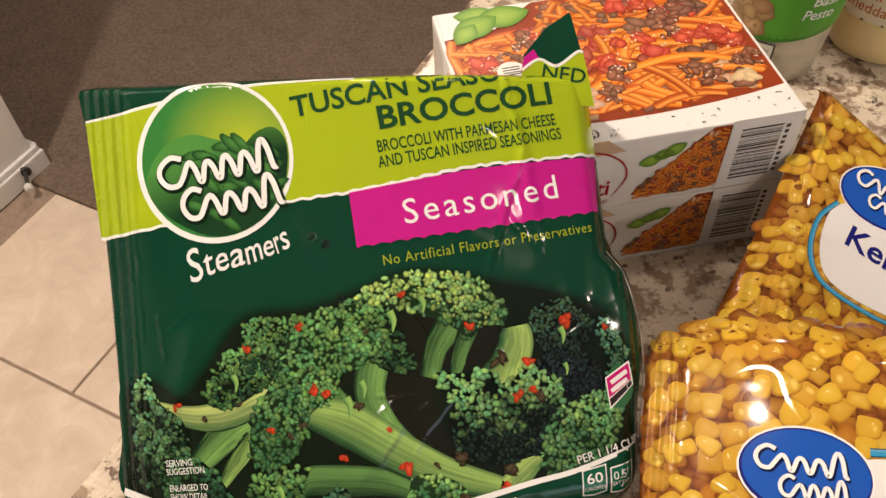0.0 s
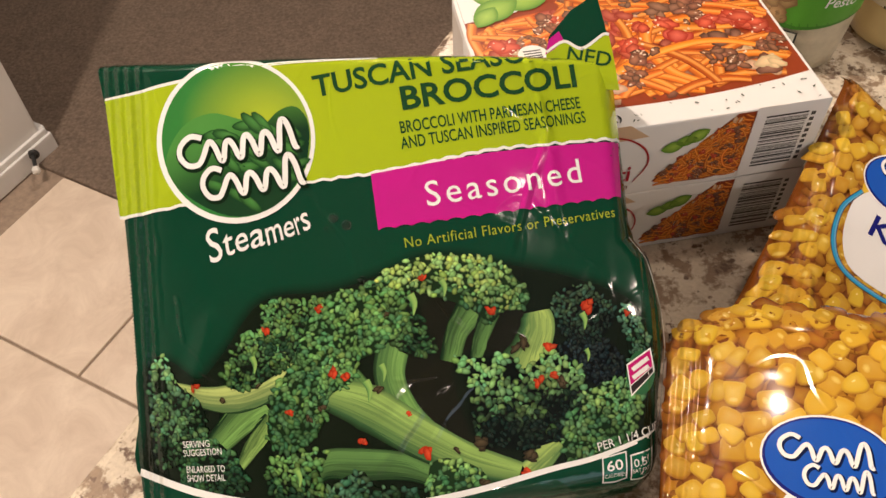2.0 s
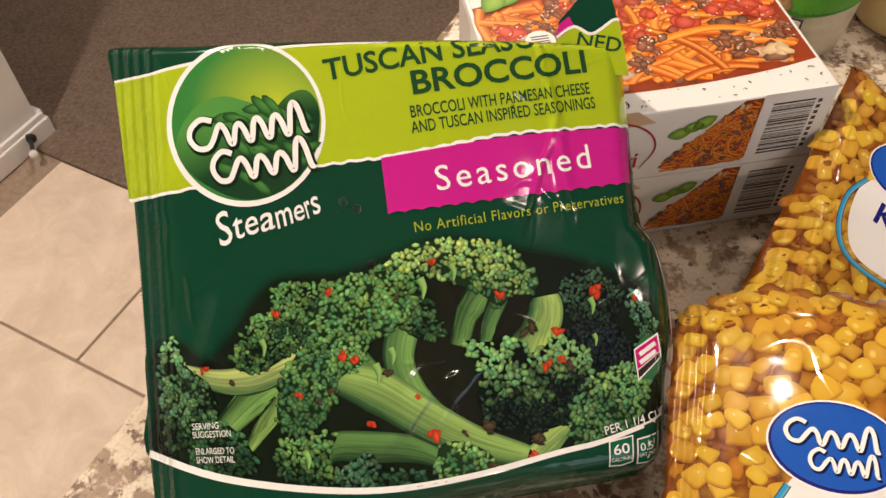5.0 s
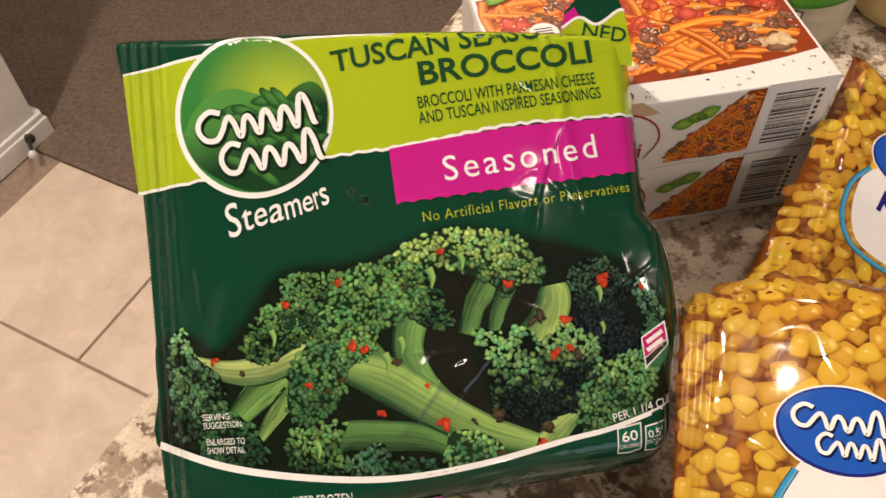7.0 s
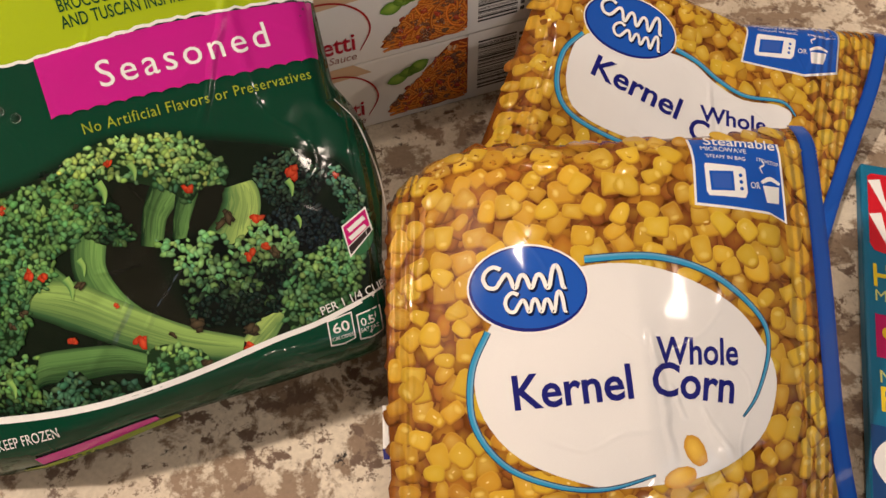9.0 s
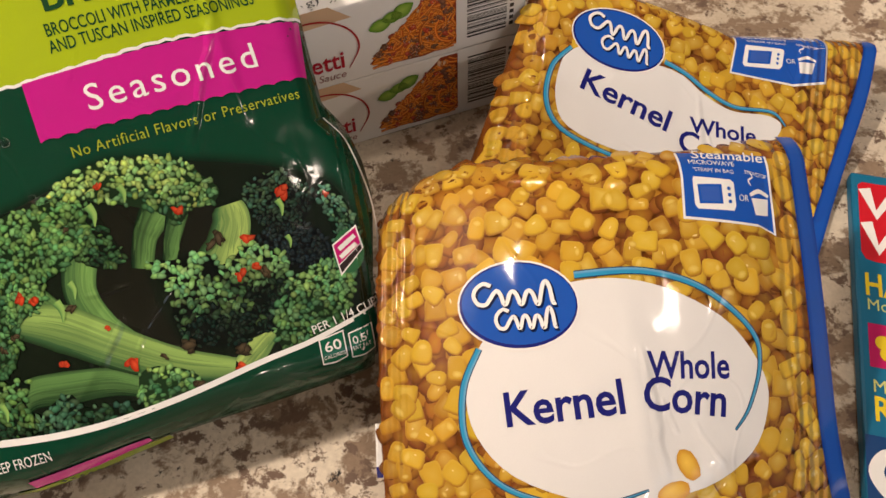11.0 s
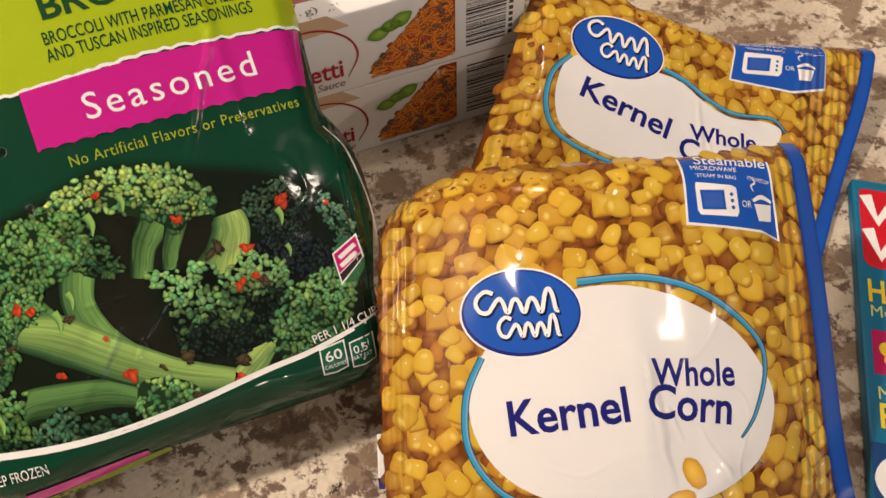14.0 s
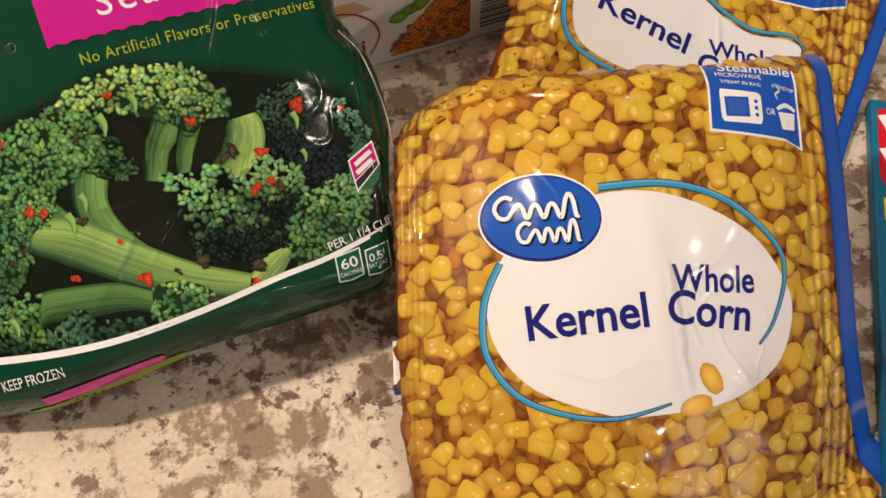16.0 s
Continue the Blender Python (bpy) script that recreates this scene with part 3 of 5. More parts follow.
def broccoli_picture(ink):
    black, brown = (0.004, 0.009, 0.004), (0.008, 0.009, 0.005)
    deep, leafy, fresh, pale, cool = (0.010, 0.034, 0.013), (0.052, 0.145, 0.050), (0.185, 0.37, 0.092), (0.44, 0.59, 0.15), (0.105, 0.235, 0.13)
    out = [(-102, -29), (-91, -25), (-79, -32), (-68, -22), (-51, -2), (-24, 1), (-7, 6), (16, 13), (46, 8), (74, 1), (94, -9), (101, -29), (99, -45), (97, -62), (72, -70), (25, -77), (-14, -81), (-60, -80), (-103, -73), (-103, -50)]
    soft = curve_through(out, 5, True)
    ink.poly([tuple(p) for p in soft], black, 0.10)
    ink.strip(list(soft) + [soft[0]], (7.0, 7.0), [black, black, lerp(DARK_GREEN, black, 0.75), lerp(DARK_GREEN, black, 0.3), DARK_GREEN], 0.13, 1)
    ink.poly(curve_through([(12, -5), (45, -6), (47, -25), (22, -26), (27, -55), (40, -64), (24, -61), (6, -47), (1, -30)], 4, True), brown, 0.16)
    # stalks
    stalk(ink, [(-52, -41), (-61, -47), (-74, -60)], (15, 14, 9), fresh, deep, 0.20)
    stalk(ink, [(-49, -48), (-56, -57), (-63, -67)], (8, 7, 4), lerp(fresh, pale, 0.3), deep, 0.24)
    stalk(ink, [(-91, -36), (-76, -40), (-63, -40), (-50, -36), (-38, -29)], (5, 9, 12, 11, 9), lerp(pale, (0.6, 0.6, 0.25), 0.35), lerp(leafy, deep, 0.3), 0.28)
    stalk(ink, [(-36, -72), (-28, -66), (-15, -66), (2, -67), (16, -73)], (8, 12, 13, 11, 6), lerp(fresh, leafy, 0.5), deep, 0.20)
    stalk(ink, [(0, -18), (-3, -32), (2, -45), (12, -55)], (13, 12, 11, 8), fresh, lerp(leafy, deep, 0.5), 0.26)
    stalk(ink, [(-26, -20), (-18, -34), (-4, -48)], (9, 11, 10), lerp(fresh, leafy, 0.4), deep, 0.25)
    stalk(ink, [(-29, -38), (-12, -44), (6, -55), (25, -65), (45, -71.5)], (11, 18, 16, 13, 9), lerp(fresh, pale, 0.45), lerp(leafy, deep, 0.4), 0.32)
    stalk(ink, [(29, -8), (23, -17), (20, -28)], (13, 9, 8), lerp(fresh, leafy, 0.35), deep, 0.20)
    stalk(ink, [(36, -10), (32, -20), (30, -27)], (8, 6, 5), lerp(fresh, leafy, 0.5), deep, 0.23)
    stalk(ink, [(54, -10.5), (54.3, -13), (54, -18), (51, -25), (47, -34)], (10, 13, 14, 15, 24), lerp(pale, fresh, 0.15), leafy, 0.24)
    stalk(ink, [(48, -71), (55, -65.5), (61.5, -60)], (8, 9, 6), pale, leafy, 0.34)
    # florets, from the far ones to the near ones
    beads(ink, [(61, -5), (74, -1), (82, -7), (86, -14), (78, -23), (67, -23), (62, -15)], (0.040, 0.085, 0.045), (0.006, 0.014, 0.010), 0.20, 0.9, 0.15, 1.4)
    beads(ink, [(62, -24), (80, -22), (88, -32), (84, -42), (72, -38), (65, -30)], (0.012, 0.022, 0.022), (0.004, 0.008, 0.009), 0.18, 1.0)
    beads(ink, [(87, -13), (92, -9), (98, -21), (101, -31), (98, -44), (91, -42), (90, -24)], cool, deep, 0.24, 0.95)
    beads(ink, [(-50, -4), (-37, -2), (-28, -4), (-31, -15), (-38, -24), (-52, -22), (-51, -13)], lerp(leafy, fresh, 0.45), deep, 0.34, 0.95)
    beads(ink, [(-59, -16), (-51, -14), (-44, -21), (-38, -24), (-50, -33), (-59, -37), (-68, -34), (-66, -25)], lerp(leafy, fresh, 0.55), deep, 0.38, 1.0)
    beads(ink, [(-12, 0), (-3, 5), (7, -3), (12, -15), (15, -24), (5, -25), (-4, -19), (-12, -18)], lerp(leafy, fresh, 0.3), deep, 0.40, 1.0)
    beads(ink, [(-6, 4), (3, 10), (16, 12.5), (29, 12), (42, 8), (47, 2), (52, -4), (49, -9), (41, -10), (36, -14), (28, -8), (15, -3), (5, 0)], lerp(fresh, pale, 0.6), lerp(leafy, deep, 0.3), 0.42, 1.1, 0.15, 1.3)
    beads(ink, [(-25, -1), (-11, 1), (2, 1), (4, -12), (-3, -20), (-14, -26), (-23, -25), (-26, -34), (-28, -48), (-35, -58), (-46, -61), (-51, -53), (-47, -37), (-38, -24), (-33, -10)], lerp(leafy, fresh, 0.65), lerp(deep, leafy, 0.55), 0.46, 1.15)
    beads(ink, [(-29, -28), (-22, -24), (-15, -28), (-17, -34), (-24, -38), (-30, -42)], lerp(leafy, fresh, 0.75), leafy, 0.50, 1.05)
    beads(ink, [(-100, -30), (-93, -23), (-88, -34), (-78, -42), (-77, -53), (-84, -64), (-98, -68), (-101, -50)], lerp(cool, fresh, 0.4), deep, 0.40, 1.1)
    beads(ink, [(-84, -58), (-76, -55), (-66, -62), (-60, -72), (-66, -78), (-88, -75)], leafy, deep, 0.42, 1.1)
    beads(ink, [(21, -27), (31, -27), (43, -27), (47, -32), (53, -30), (59, -25), (70, -33), (72, -42), (65, -57), (49, -62), (33, -60), (27, -50), (28, -38)], lerp(cool, fresh, 0.65), (0.004, 0.013, 0.007), 0.44, 1.15, 0.15, 2.2)
    beads(ink, [(62, -54), (72, -43), (87, -38), (95, -44), (92, -57), (81, -66), (65, -69)], lerp(fresh, cool, 0.3), lerp(deep, leafy, 0.5), 0.48, 1.1)
    beads(ink, [(-50, -64), (-40, -61), (-28, -61), (-31, -69), (-28, -78), (-41, -81), (-53, -76)], lerp(leafy, fresh, 0.6), deep, 0.50, 1.15)
    beads(ink, [(-26, -74), (-15, -68), (-10, -74), (-1, -75), (9, -76), (2, -81), (-26, -82)], lerp(cool, leafy, 0.4), deep, 0.52, 1.2)
    beads(ink, [(11, -67), (18, -64), (29, -68), (33, -74), (25, -76), (12, -79)], lerp(fresh, pale, 0.2), leafy, 0.52, 1.1)
    for x, y, w in ((6, -2, 5), (18, 3, 4), (-12, -34, 5), (-6, -28, 4), (73, -26, 3), (72, -12, 4), (-56, -24, 4), (-40, -68, 4)):
        # small light twigs between the buds
        ink.strip([(x, y), (x + w * 0.3, y - w * 0.7), (x + w * 0.2, y - w * 1.6)], (w * 0.7, w * 0.5, 0.3), [leafy, fresh, lerp(fresh, pale, 0.4), fresh], 0.64, 5)
    spice = [(11, 4, 2.0), (36, -10, 2.4), (74, -9, 3.2), (91, -13, 1.7), (58, -24, 2.3), (54, -37, 2.2), (60, -35, 2.0), (10, -61, 2.8), (47, -71, 2.1), (-29, -6, 1.7), (-50, -14, 1.9), (-24, -30, 3.0), (-20, -32, 2.1), (-42, -46, 1.9), (-14, -57, 1.9), (-80, -36, 2.0), (4, -47, 1.4)]
    for x, y, r in spice:
        for _ in range(4):
            c = jitter((0.44, 0.020, 0.008), 0.35)
            ink.fan(x + random.uniform(-0.5, 0.5) * r, y + random.uniform(-0.4, 0.4) * r, wobbly(r * random.uniform(0.4, 0.75), 8, 0.35, 1.25, random.uniform(0, 3)), lerp(c, (0.9, 0.20, 0.06), 0.35), tuple(0.6 * v for v in c), 0.70 + 0.05 * random.random(), (0.3, 0.3))
    for x, y, r in [(49, -22, 2.6), (45, -24, 2.2), (30, -60, 3.4), (21, -61, 1.7), (50, -64, 2.8), (31, -74, 2.4), (62, -38, 2.4), (-3, -9, 1.4), (-29, -44, 1.5), (-34, -48, 1.6), (-54, -35, 1.3), (-69, -41, 1.3), (-7, -37, 1.8)]:
        for _ in range(3):
            ink.fan(x + random.uniform(-0.5, 0.5) * r, y + random.uniform(-0.4, 0.4) * r, wobbly(r * random.uniform(0.45, 0.8), 9, 0.45, 1.3, random.uniform(0, 3)), (0.10, 0.07, 0.035), (0.012, 0.010, 0.006), 0.70 + 0.05 * random.random(), (0.2, 0.4))


def broccoli_bag():
    bag = base_of("broccoli_bag", 0.30, 0.42, TOP, "dark green glossy plastic bag of frozen seasoned broccoli leaning on cartons", "frozen food bag")
    pillow("film", GREEN, ([0, 0.15, 0.55, 0.75, 1], [-106, -105, -106, -107.5, -116]), ([(b + 105) / 203 for b in GREEN_RIGHT[0]], GREEN_RIGHT[1]),
           ([0, 0.25, 0.35, 0.5, 0.75, 1], [-109, -108, -106, -95, -91, -86]), ([0, 0.1, 0.25, 1], [99, 98, 97, 97]), DARK_GREEN, 34, FILM, bag, 120, 120)
    band = Ink(2.5)
    low = [(-109, 32), (-78, 36), (-29, 42), (-5, 44.5), (17, 48), (39, 52), (62, 54), (86, 56), (94, 56.5)]
    high = [(92, 94), (30, 94), (-3, 88.5), (-25, 88), (-46, 87), (-85, 82.5), (-97, 80.5), (-112, 79)]
    band.poly([tuple(p) for p in curve_through(low, 5)] + [tuple(p) for p in curve_through(high, 4)], LIME, 0.25)
    ragged = [(x, y + 0.35 * math.sin(x * 0.9) + random.uniform(-0.25, 0.25)) for x, y in curve_through(low, 9)]
    band.strip(ragged, (1.3, 1.0, 1.4, 1.0, 1.3), [PAPER, PAPER], 0.30, 1)
    band.strip(high[2:], (1.1, 1.3, 0.9), [PAPER, PAPER], 0.30, 5)
    band.build("lime_band", GREEN, FILM, bag, "lime green printed band with ragged white edges")
    banner = Ink()
    edge = [(92 - 97 * i / 60, 33 - 10 * i / 60 + 0.9 * abs(math.sin(i * math.pi / 4.0)) - 0.4) for i in range(61)]
    banner.poly([(-7, 44)] + [(17, 47.6), (39, 51), (62, 53.2), (93, 55.5)] + edge, PINK, 0.34)
    banner.build("pink_banner", GREEN, FILM, bag, "magenta printed banner with a scalloped lower edge")
    ink_green = (0.012, 0.06, 0.02)
    lettering(GREEN, FILM, bag, "TUSCAN SEASONED", (-27, 74), (78, 90), 7.8, ink_green, 0.45, 0.02)
    lettering(GREEN, FILM, bag, "BROCCOLI", (6, 68), (75, 77.2), 8.6, ink_green, 0.45, 0.024)
    lettering(GREEN, FILM, bag, "BROCCOLI WITH PARMESAN CHEESE", (5, 59), (76, 68.5), 4.5, ink_green, 0.45, 0.01)
    lettering(GREEN, FILM, bag, "AND TUSCAN INSPIRED SEASONINGS", (5, 53), (78, 62.8), 4.5, ink_green, 0.45, 0.01)
    lettering(GREEN, FILM, bag, "Seasoned", (14, 31), (75, 39), 9.4, PAPER, 0.5, 0.002, 0.0, 1.22)
    lettering(GREEN, FILM, bag, "No Artificial Flavors or Preservatives", (5, 15.6), (88, 25), 3.9, (0.34, 0.42, 0.03), 0.45, 0.0, 0.0, 1.1)
    script = Ink(4)
    for letter, x0, y0, x1, y1, cap in (("S", -70.5, 12.5, -63.5, 15, 12.5), ("t", -63.8, 15.2, -59.6, 16.6, 10), ("e", -59.4, 16.4, -54.2, 18, 9.8), ("a", -53.8, 17.6, -48.2, 19.2, 9.8),
                                        ("m", -47.4, 18.6, -40.6, 21, 9.5), ("e", -40.2, 21.2, -36.2, 22.4, 8.5), ("r", -35.6, 22.2, -33, 23.2, 9.5), ("s", -33.2, 23.4, -29.6, 25, 9.5)):
        script.text(letter, (x0, y0), (x1, y1), cap, PAPER, 0.45, 0.006, 0.24)
    script.build("lettering", GREEN, FILM, bag)
    lettering(GREEN, FILM, bag, "SERVING", (-86.5, -60), (-75, -59), 2.6, PAPER, 0.95)
    lettering(GREEN, FILM, bag, "SUGGESTION", (-86.5, -63.4), (-70, -62), 2.6, PAPER, 0.95)
    lettering(GREEN, FILM, bag, "ENLARGED TO", (-85.5, -70), (-69, -68.8), 2.6, PAPER, 0.95)
    lettering(GREEN, FILM, bag, "SHOW DETAIL", (-85.5, -73.6), (-69, -72.4), 2.6, PAPER, 0.95)
    lettering(GREEN, FILM, bag, "PER 1 1/4 CUPS", (76, -65), (104, -59), 3.2, PAPER, 1.0)
    lettering(GREEN, FILM, bag, "KEEP FROZEN", (-50, -93.5), (-26.5, -91.5), 4.0, PAPER, 1.0)
    picture = Ink()
    broccoli_picture(picture)
    tagged(picture.build("broccoli_picture", GREEN, FILM, bag, "printed picture of broccoli florets with red pepper flakes"), kind="stuff")
    foot = Ink(4)
    arc = [(-107, -71), (-78, -78.5), (-43, -82), (-10, -82), (23, -77.5), (56, -70.5), (76, -67), (104, -59)]
    foot.poly([tuple(p) for p in curve_through(arc, 5)] + [(102, -80), (60, -82), (0, -88), (-60, -92), (-106, -90)], DARK_GREEN, 0.86)
    foot.strip(arc, (3.2, 3.0, 2.6, 2.4, 2.2, 2.0, 1.6), [PAPER, PAPER], 0.92, 6)
    foot.strip([(-39, -101.5), (-15, -97.5), (8, -92.5)], (4, 4.5, 2), [PINK, PINK], 0.9)
    foot.strip([(-48, -106), (-30, -104), (-8, -99.5), (15, -94)], (1.2, 2.4, 3.4, 2.4), [(0.2, 0.26, 0.01)] * 2, 0.8)
    for k in range(12):
        x = -30 + k * 3.2
        foot.strip([(x, -103.9 + 0.2 * k * 1.02), (x + 1.6, -103.5 + 0.2 * k * 1.02)], (1.0, 1.0), [(0.03, 0.06, 0.01)] * 2, 0.95, 2)
    foot.strip([(95.5, 17), (102.5, 7), (107.2, -12), (108.2, -28), (105.5, -50), (102, -66)], (0.5, 0.8, 0.7, 0.6, 0.4), [PAPER, PAPER], 0.7, 8)
    teeth(bag, GREEN, FILM, [(-114, 92), (-107.5, 47), (-106, 6), (-105, -74), (-106, -100)], -1, lambda b: LIME if 33 < b < 79 else DARK_GREEN)
    foot.build("foot_stripe", GREEN, FILM, bag, "white arc over a dark green foot")
    badge = Ink(2.5)
    badge.poly(oval(-59, 59, 31.5, 31.5, 0, 48), PAPER, 0.40)
    glow = lambda x, y: lerp((0.42, 0.52, 0.03), (0.035, 0.20, 0.04), min(1, math.hypot((x + 46) / 1.25, y - 66) / 27))
    badge.poly(oval(-58.7, 59.3, 29.6, 29.6, 0, 48), glow, 0.45)
    badge.poly(curve_through([(-45, 66), (-36, 71), (-30.5, 66), (-30, 56), (-34, 46), (-52, 50)], 4, True), lambda x, y: lerp((0.006, 0.035, 0.014), (0.05, 0.16, 0.03), max(0, min(1, (y - 62) / 9))), 0.49)
    badge.poly(curve_through([(-87, 52), (-80, 65), (-68, 70), (-56, 67), (-44, 64), (-34, 54), (-34, 44), (-45, 33), (-62, 30.5), (-80, 40)], 4, True), lambda x, y: lerp((0.008, 0.045, 0.016), (0.075, 0.26, 0.05), max(0, min(1, (y - 44 - 0.35 * (x + 60)) / 22))), 0.52)
    for i in range(26):
        x, y = random.uniform(-68, -34), random.uniform(34, 66)
        if math.hypot(x + 59, y - 59) < 27:
            leaf_ink = Ink()
            leaf_ink.fan(x, y, wobbly(3.4, 10, 0.1, 1.7, random.uniform(-1, 0.4)), (0.07, 0.24, 0.05), (0.008, 0.045, 0.012), 0.55 + 0.004 * i, (0.5, 0.8))
            leaf_ink.build("leaf", GREEN, FILM, bag)
    badge.build("round_badge", GREEN, FILM, bag, "round white-rimmed green badge with leaves")
    for p, q, cap, humps in (((-81, 49), (-33, 55), 12.5, 5), ((-72, 36.5), (-31, 41.5), 12.5, 4)):
        mark = Ink(4)
        plain_mark(mark, (p[0] + 0.5, p[1] - 0.6), (q[0] + 0.5, q[1] - 0.6), cap, (0.004, 0.016, 0.006), 0.72, humps, 0.8)
        plain_mark(mark, p, q, cap, PAPER, 0.80, humps)
        mark.build("brand_mark", GREEN, FILM, bag, "white wavy mark with a dark edge")
    for x in (77, 88.5):
        seals = Ink(4)
        seals.poly([(x, -67.5), (x + 10, -65.8), (x + 10, -76.5), (x + 5, -78), (x, -77.8)], PAPER, 0.98)
        seals.poly([(x + 0.5, -68), (x + 9.5, -66.4), (x + 9.5, -76.2), (x + 5, -77.4), (x + 0.5, -77.2)], (0.006, 0.10, 0.05), 1.03)
        seals.build("nutrition_mark", GREEN, FILM, bag, "small green shield with white numbers")
    lettering(GREEN, FILM, bag, "60", (79, -73), (85.5, -72.4), 3.8, PAPER, 1.08, 0.01)
    lettering(GREEN, FILM, bag, "CALORIES", (78, -75.8), (86.4, -75.2), 1.5, PAPER, 1.08)
    lettering(GREEN, FILM, bag, "0.5", (90, -72.4), (95.5, -71.8), 3.0, PAPER, 1.08)
    lettering(GREEN, FILM, bag, "SAT FAT", (89.4, -74.8), (97, -74.2), 1.6, PAPER, 1.08)
    seals = Ink(4)
    seals.poly(oval(95, -36.5, 6.2, 8.6, -8), (0.03, 0.13, 0.05), 0.90)
    seals.poly([(89, -33), (99.6, -27), (101, -36.5), (90.4, -45.5)], PAPER, 0.95)
    seals.poly([(89.6, -33.4), (99.2, -28), (100, -34.4), (90.4, -41)], (0.52, 0.012, 0.16), 1.0)
    seals.poly([(90.4, -41.4), (100, -34.8), (100.3, -36.6), (90.8, -44.4)], (0.03, 0.02, 0.02), 1.0)
    for dy in (0, -3.2):
        seals.strip([(91.4, -35.2 + dy), (95, -33 + dy), (98.4, -31 + dy)], (1.7, 1.8, 1.7), [PAPER, PAPER], 1.05)
    seals.build("coupon_mark", GREEN, FILM, bag, "small magenta and green printed mark")
    flap_sheet = Sheet(tuple(GREEN.place(np.array([(80.0, 88.0)]))[0]), (0.9963, 0.0843, -0.0164), (-0.05, 0.62, 0.78), lambda a, b: 1.5 * np.sin(a / 9) - 0.004 * b * b)
    flap = Ink(3)
    flap.poly([(-17, -10), (-15, 10), (-6, 20), (4, 26), (7, 14), (10, 3), (13, -12)], DARK_GREEN, 0)
    flap.poly([(-17, -9), (-16, 4), (-9, 8), (-2, 5), (6, 10), (8.5, 10), (10, 3), (13, -12)], LIME, 0.3)
    flap.strip([(-16, 4), (-9, 8), (-2, 5), (6, 10), (8.6, 10)], (1, 1.2, 1), [PAPER, PAPER], 0.5)
    flap.poly([(-16.5, 3), (-15, 9), (-11, 12), (-9, 8.5), (-13, 5)], PINK, 0.45)
    flap.text("NED", (-8, 0.5), (9, -2.5), 5.5, ink_green, 0.5, 0.012)
    flap.build("corner_flap", flap_sheet, FILM, bag, "folded back corner of the bag")
    for x, y, r in ((-22, 28, 1.7), (-17, 25, 1.8), (-12, 4, 1.5), (-25, 24, 0.7), (96, 10, 1.0), (44, 63, 0.8), (-5, 6, 0.7)):
        bm = bmesh.new()
        bmesh.ops.create_uvsphere(bm, u_segments=16, v_segments=10, radius=r / 1000)
        n = normals_of(GREEN, np.array([(x, y)], float))[0]
        bm.transform(Matrix.Translation(GREEN.place(np.array([(x, y)], float), 0.4)[0].tolist()) @ Vector(n).to_track_quat("Z", "Y").to_matrix().to_4x4() @ Matrix.Diagonal((1, 1, 0.25, 1)))
        smooth(part("water_drop", bm, WATER, bag, "clear drop of melted frost"))


broccoli_bag()

# ---- corn bags ----
KERNEL_DARK = (0.17, 0.048, 0.006)


def corn_height(a, b):
    A, B = a / 100, b / 100
    h = 17.56 - 2.58 * B - 15.44 * B * B + 6.17 * A + 9.02 * A * B - 45.91 * A * A
    rim = np.interp(a, [-76, -60, -40, 0, 40, 71, 92], [49, 59, 64, 60, 63, 68, 75])
    h = h - 12 * ((b - rim + 13) / 16).clip(0) ** 2
    return h + 0.5 * np.sin(a / 19 + b / 27) * np.sin(b / 22 - a / 31)


CORN_LINES = creases(9, [(-66, 20, 22, 8), (-66, -50, 22, 8), (80, 30, 24, 9), (82, -40, 24, 9), (60, -75, 28, 9), (10, -85, 30, 7), (0, 50, 30, 6), (60, 55, 18, 6), (20, -30, 26, 5)])


def corn_fold(a, b):
    h = ridge(a, b, 14, 8, 22, -62, 6, 1.6) + ridge(a, b, -62, 56, -67, -60, 4, -1.6) + ridge(a, b, 72, 55, 80, -60, 5, -1.8) + ridge(a, b, 40, -40, 66, -80, 4, 2.0)
    h = h + ridge(a, b, -35, -62, 5, -85, 5, 1.2) + ridge(a, b, 30, -70, 60, -45, 3.5, -1.4)
    for line in CORN_LINES:
        h = h + ridge(a, b, *line)
    return h


CORN = Sheet((0.4697, 0.3740, 0.9753), (0.9855, -0.1590, 0.0588), (0.1199, 0.8990, 0.4213), corn_height, TOP + 0.0015, corn_fold)


def back_height(a, b):
    rim = np.interp(a, [-66, -50, -16, 5, 38, 118], [58, 50, 36, 35, 32, 55])
    h = -9 * ((b - rim + 10) / 12).clip(0) ** 2 - 9 * ((-58 - a) / 14).clip(0) ** 2
    return h + 0.5 * np.sin(a / 19 + b / 24) * np.sin(b / 22 - a / 30)


BACK_LINES = creases(15, [(-62, 10, 22, 8), (-66, -40, 22, 8), (90, 20, 24, 9), (30, 20, 24, 8), (70, -30, 24, 8), (-20, 28, 20, 5)])


def back_fold(a, b):
    h = ridge(a, b, 14, 30, 60, -12, 6, -2.0) + ridge(a, b, 95, 40, 76, -60, 5, -1.5)
    for line in BACK_LINES:
        h = h + ridge(a, b, *line)
    return h


BACK = Sheet((0.5506, 0.5190, 0.9554), (0.9245, -0.2399, -0.2964), (0.3287, 0.8952, 0.3008), back_height, TOP + 0.0015, back_fold)


CORN.gap, BACK.gap = 0.55, 0.9


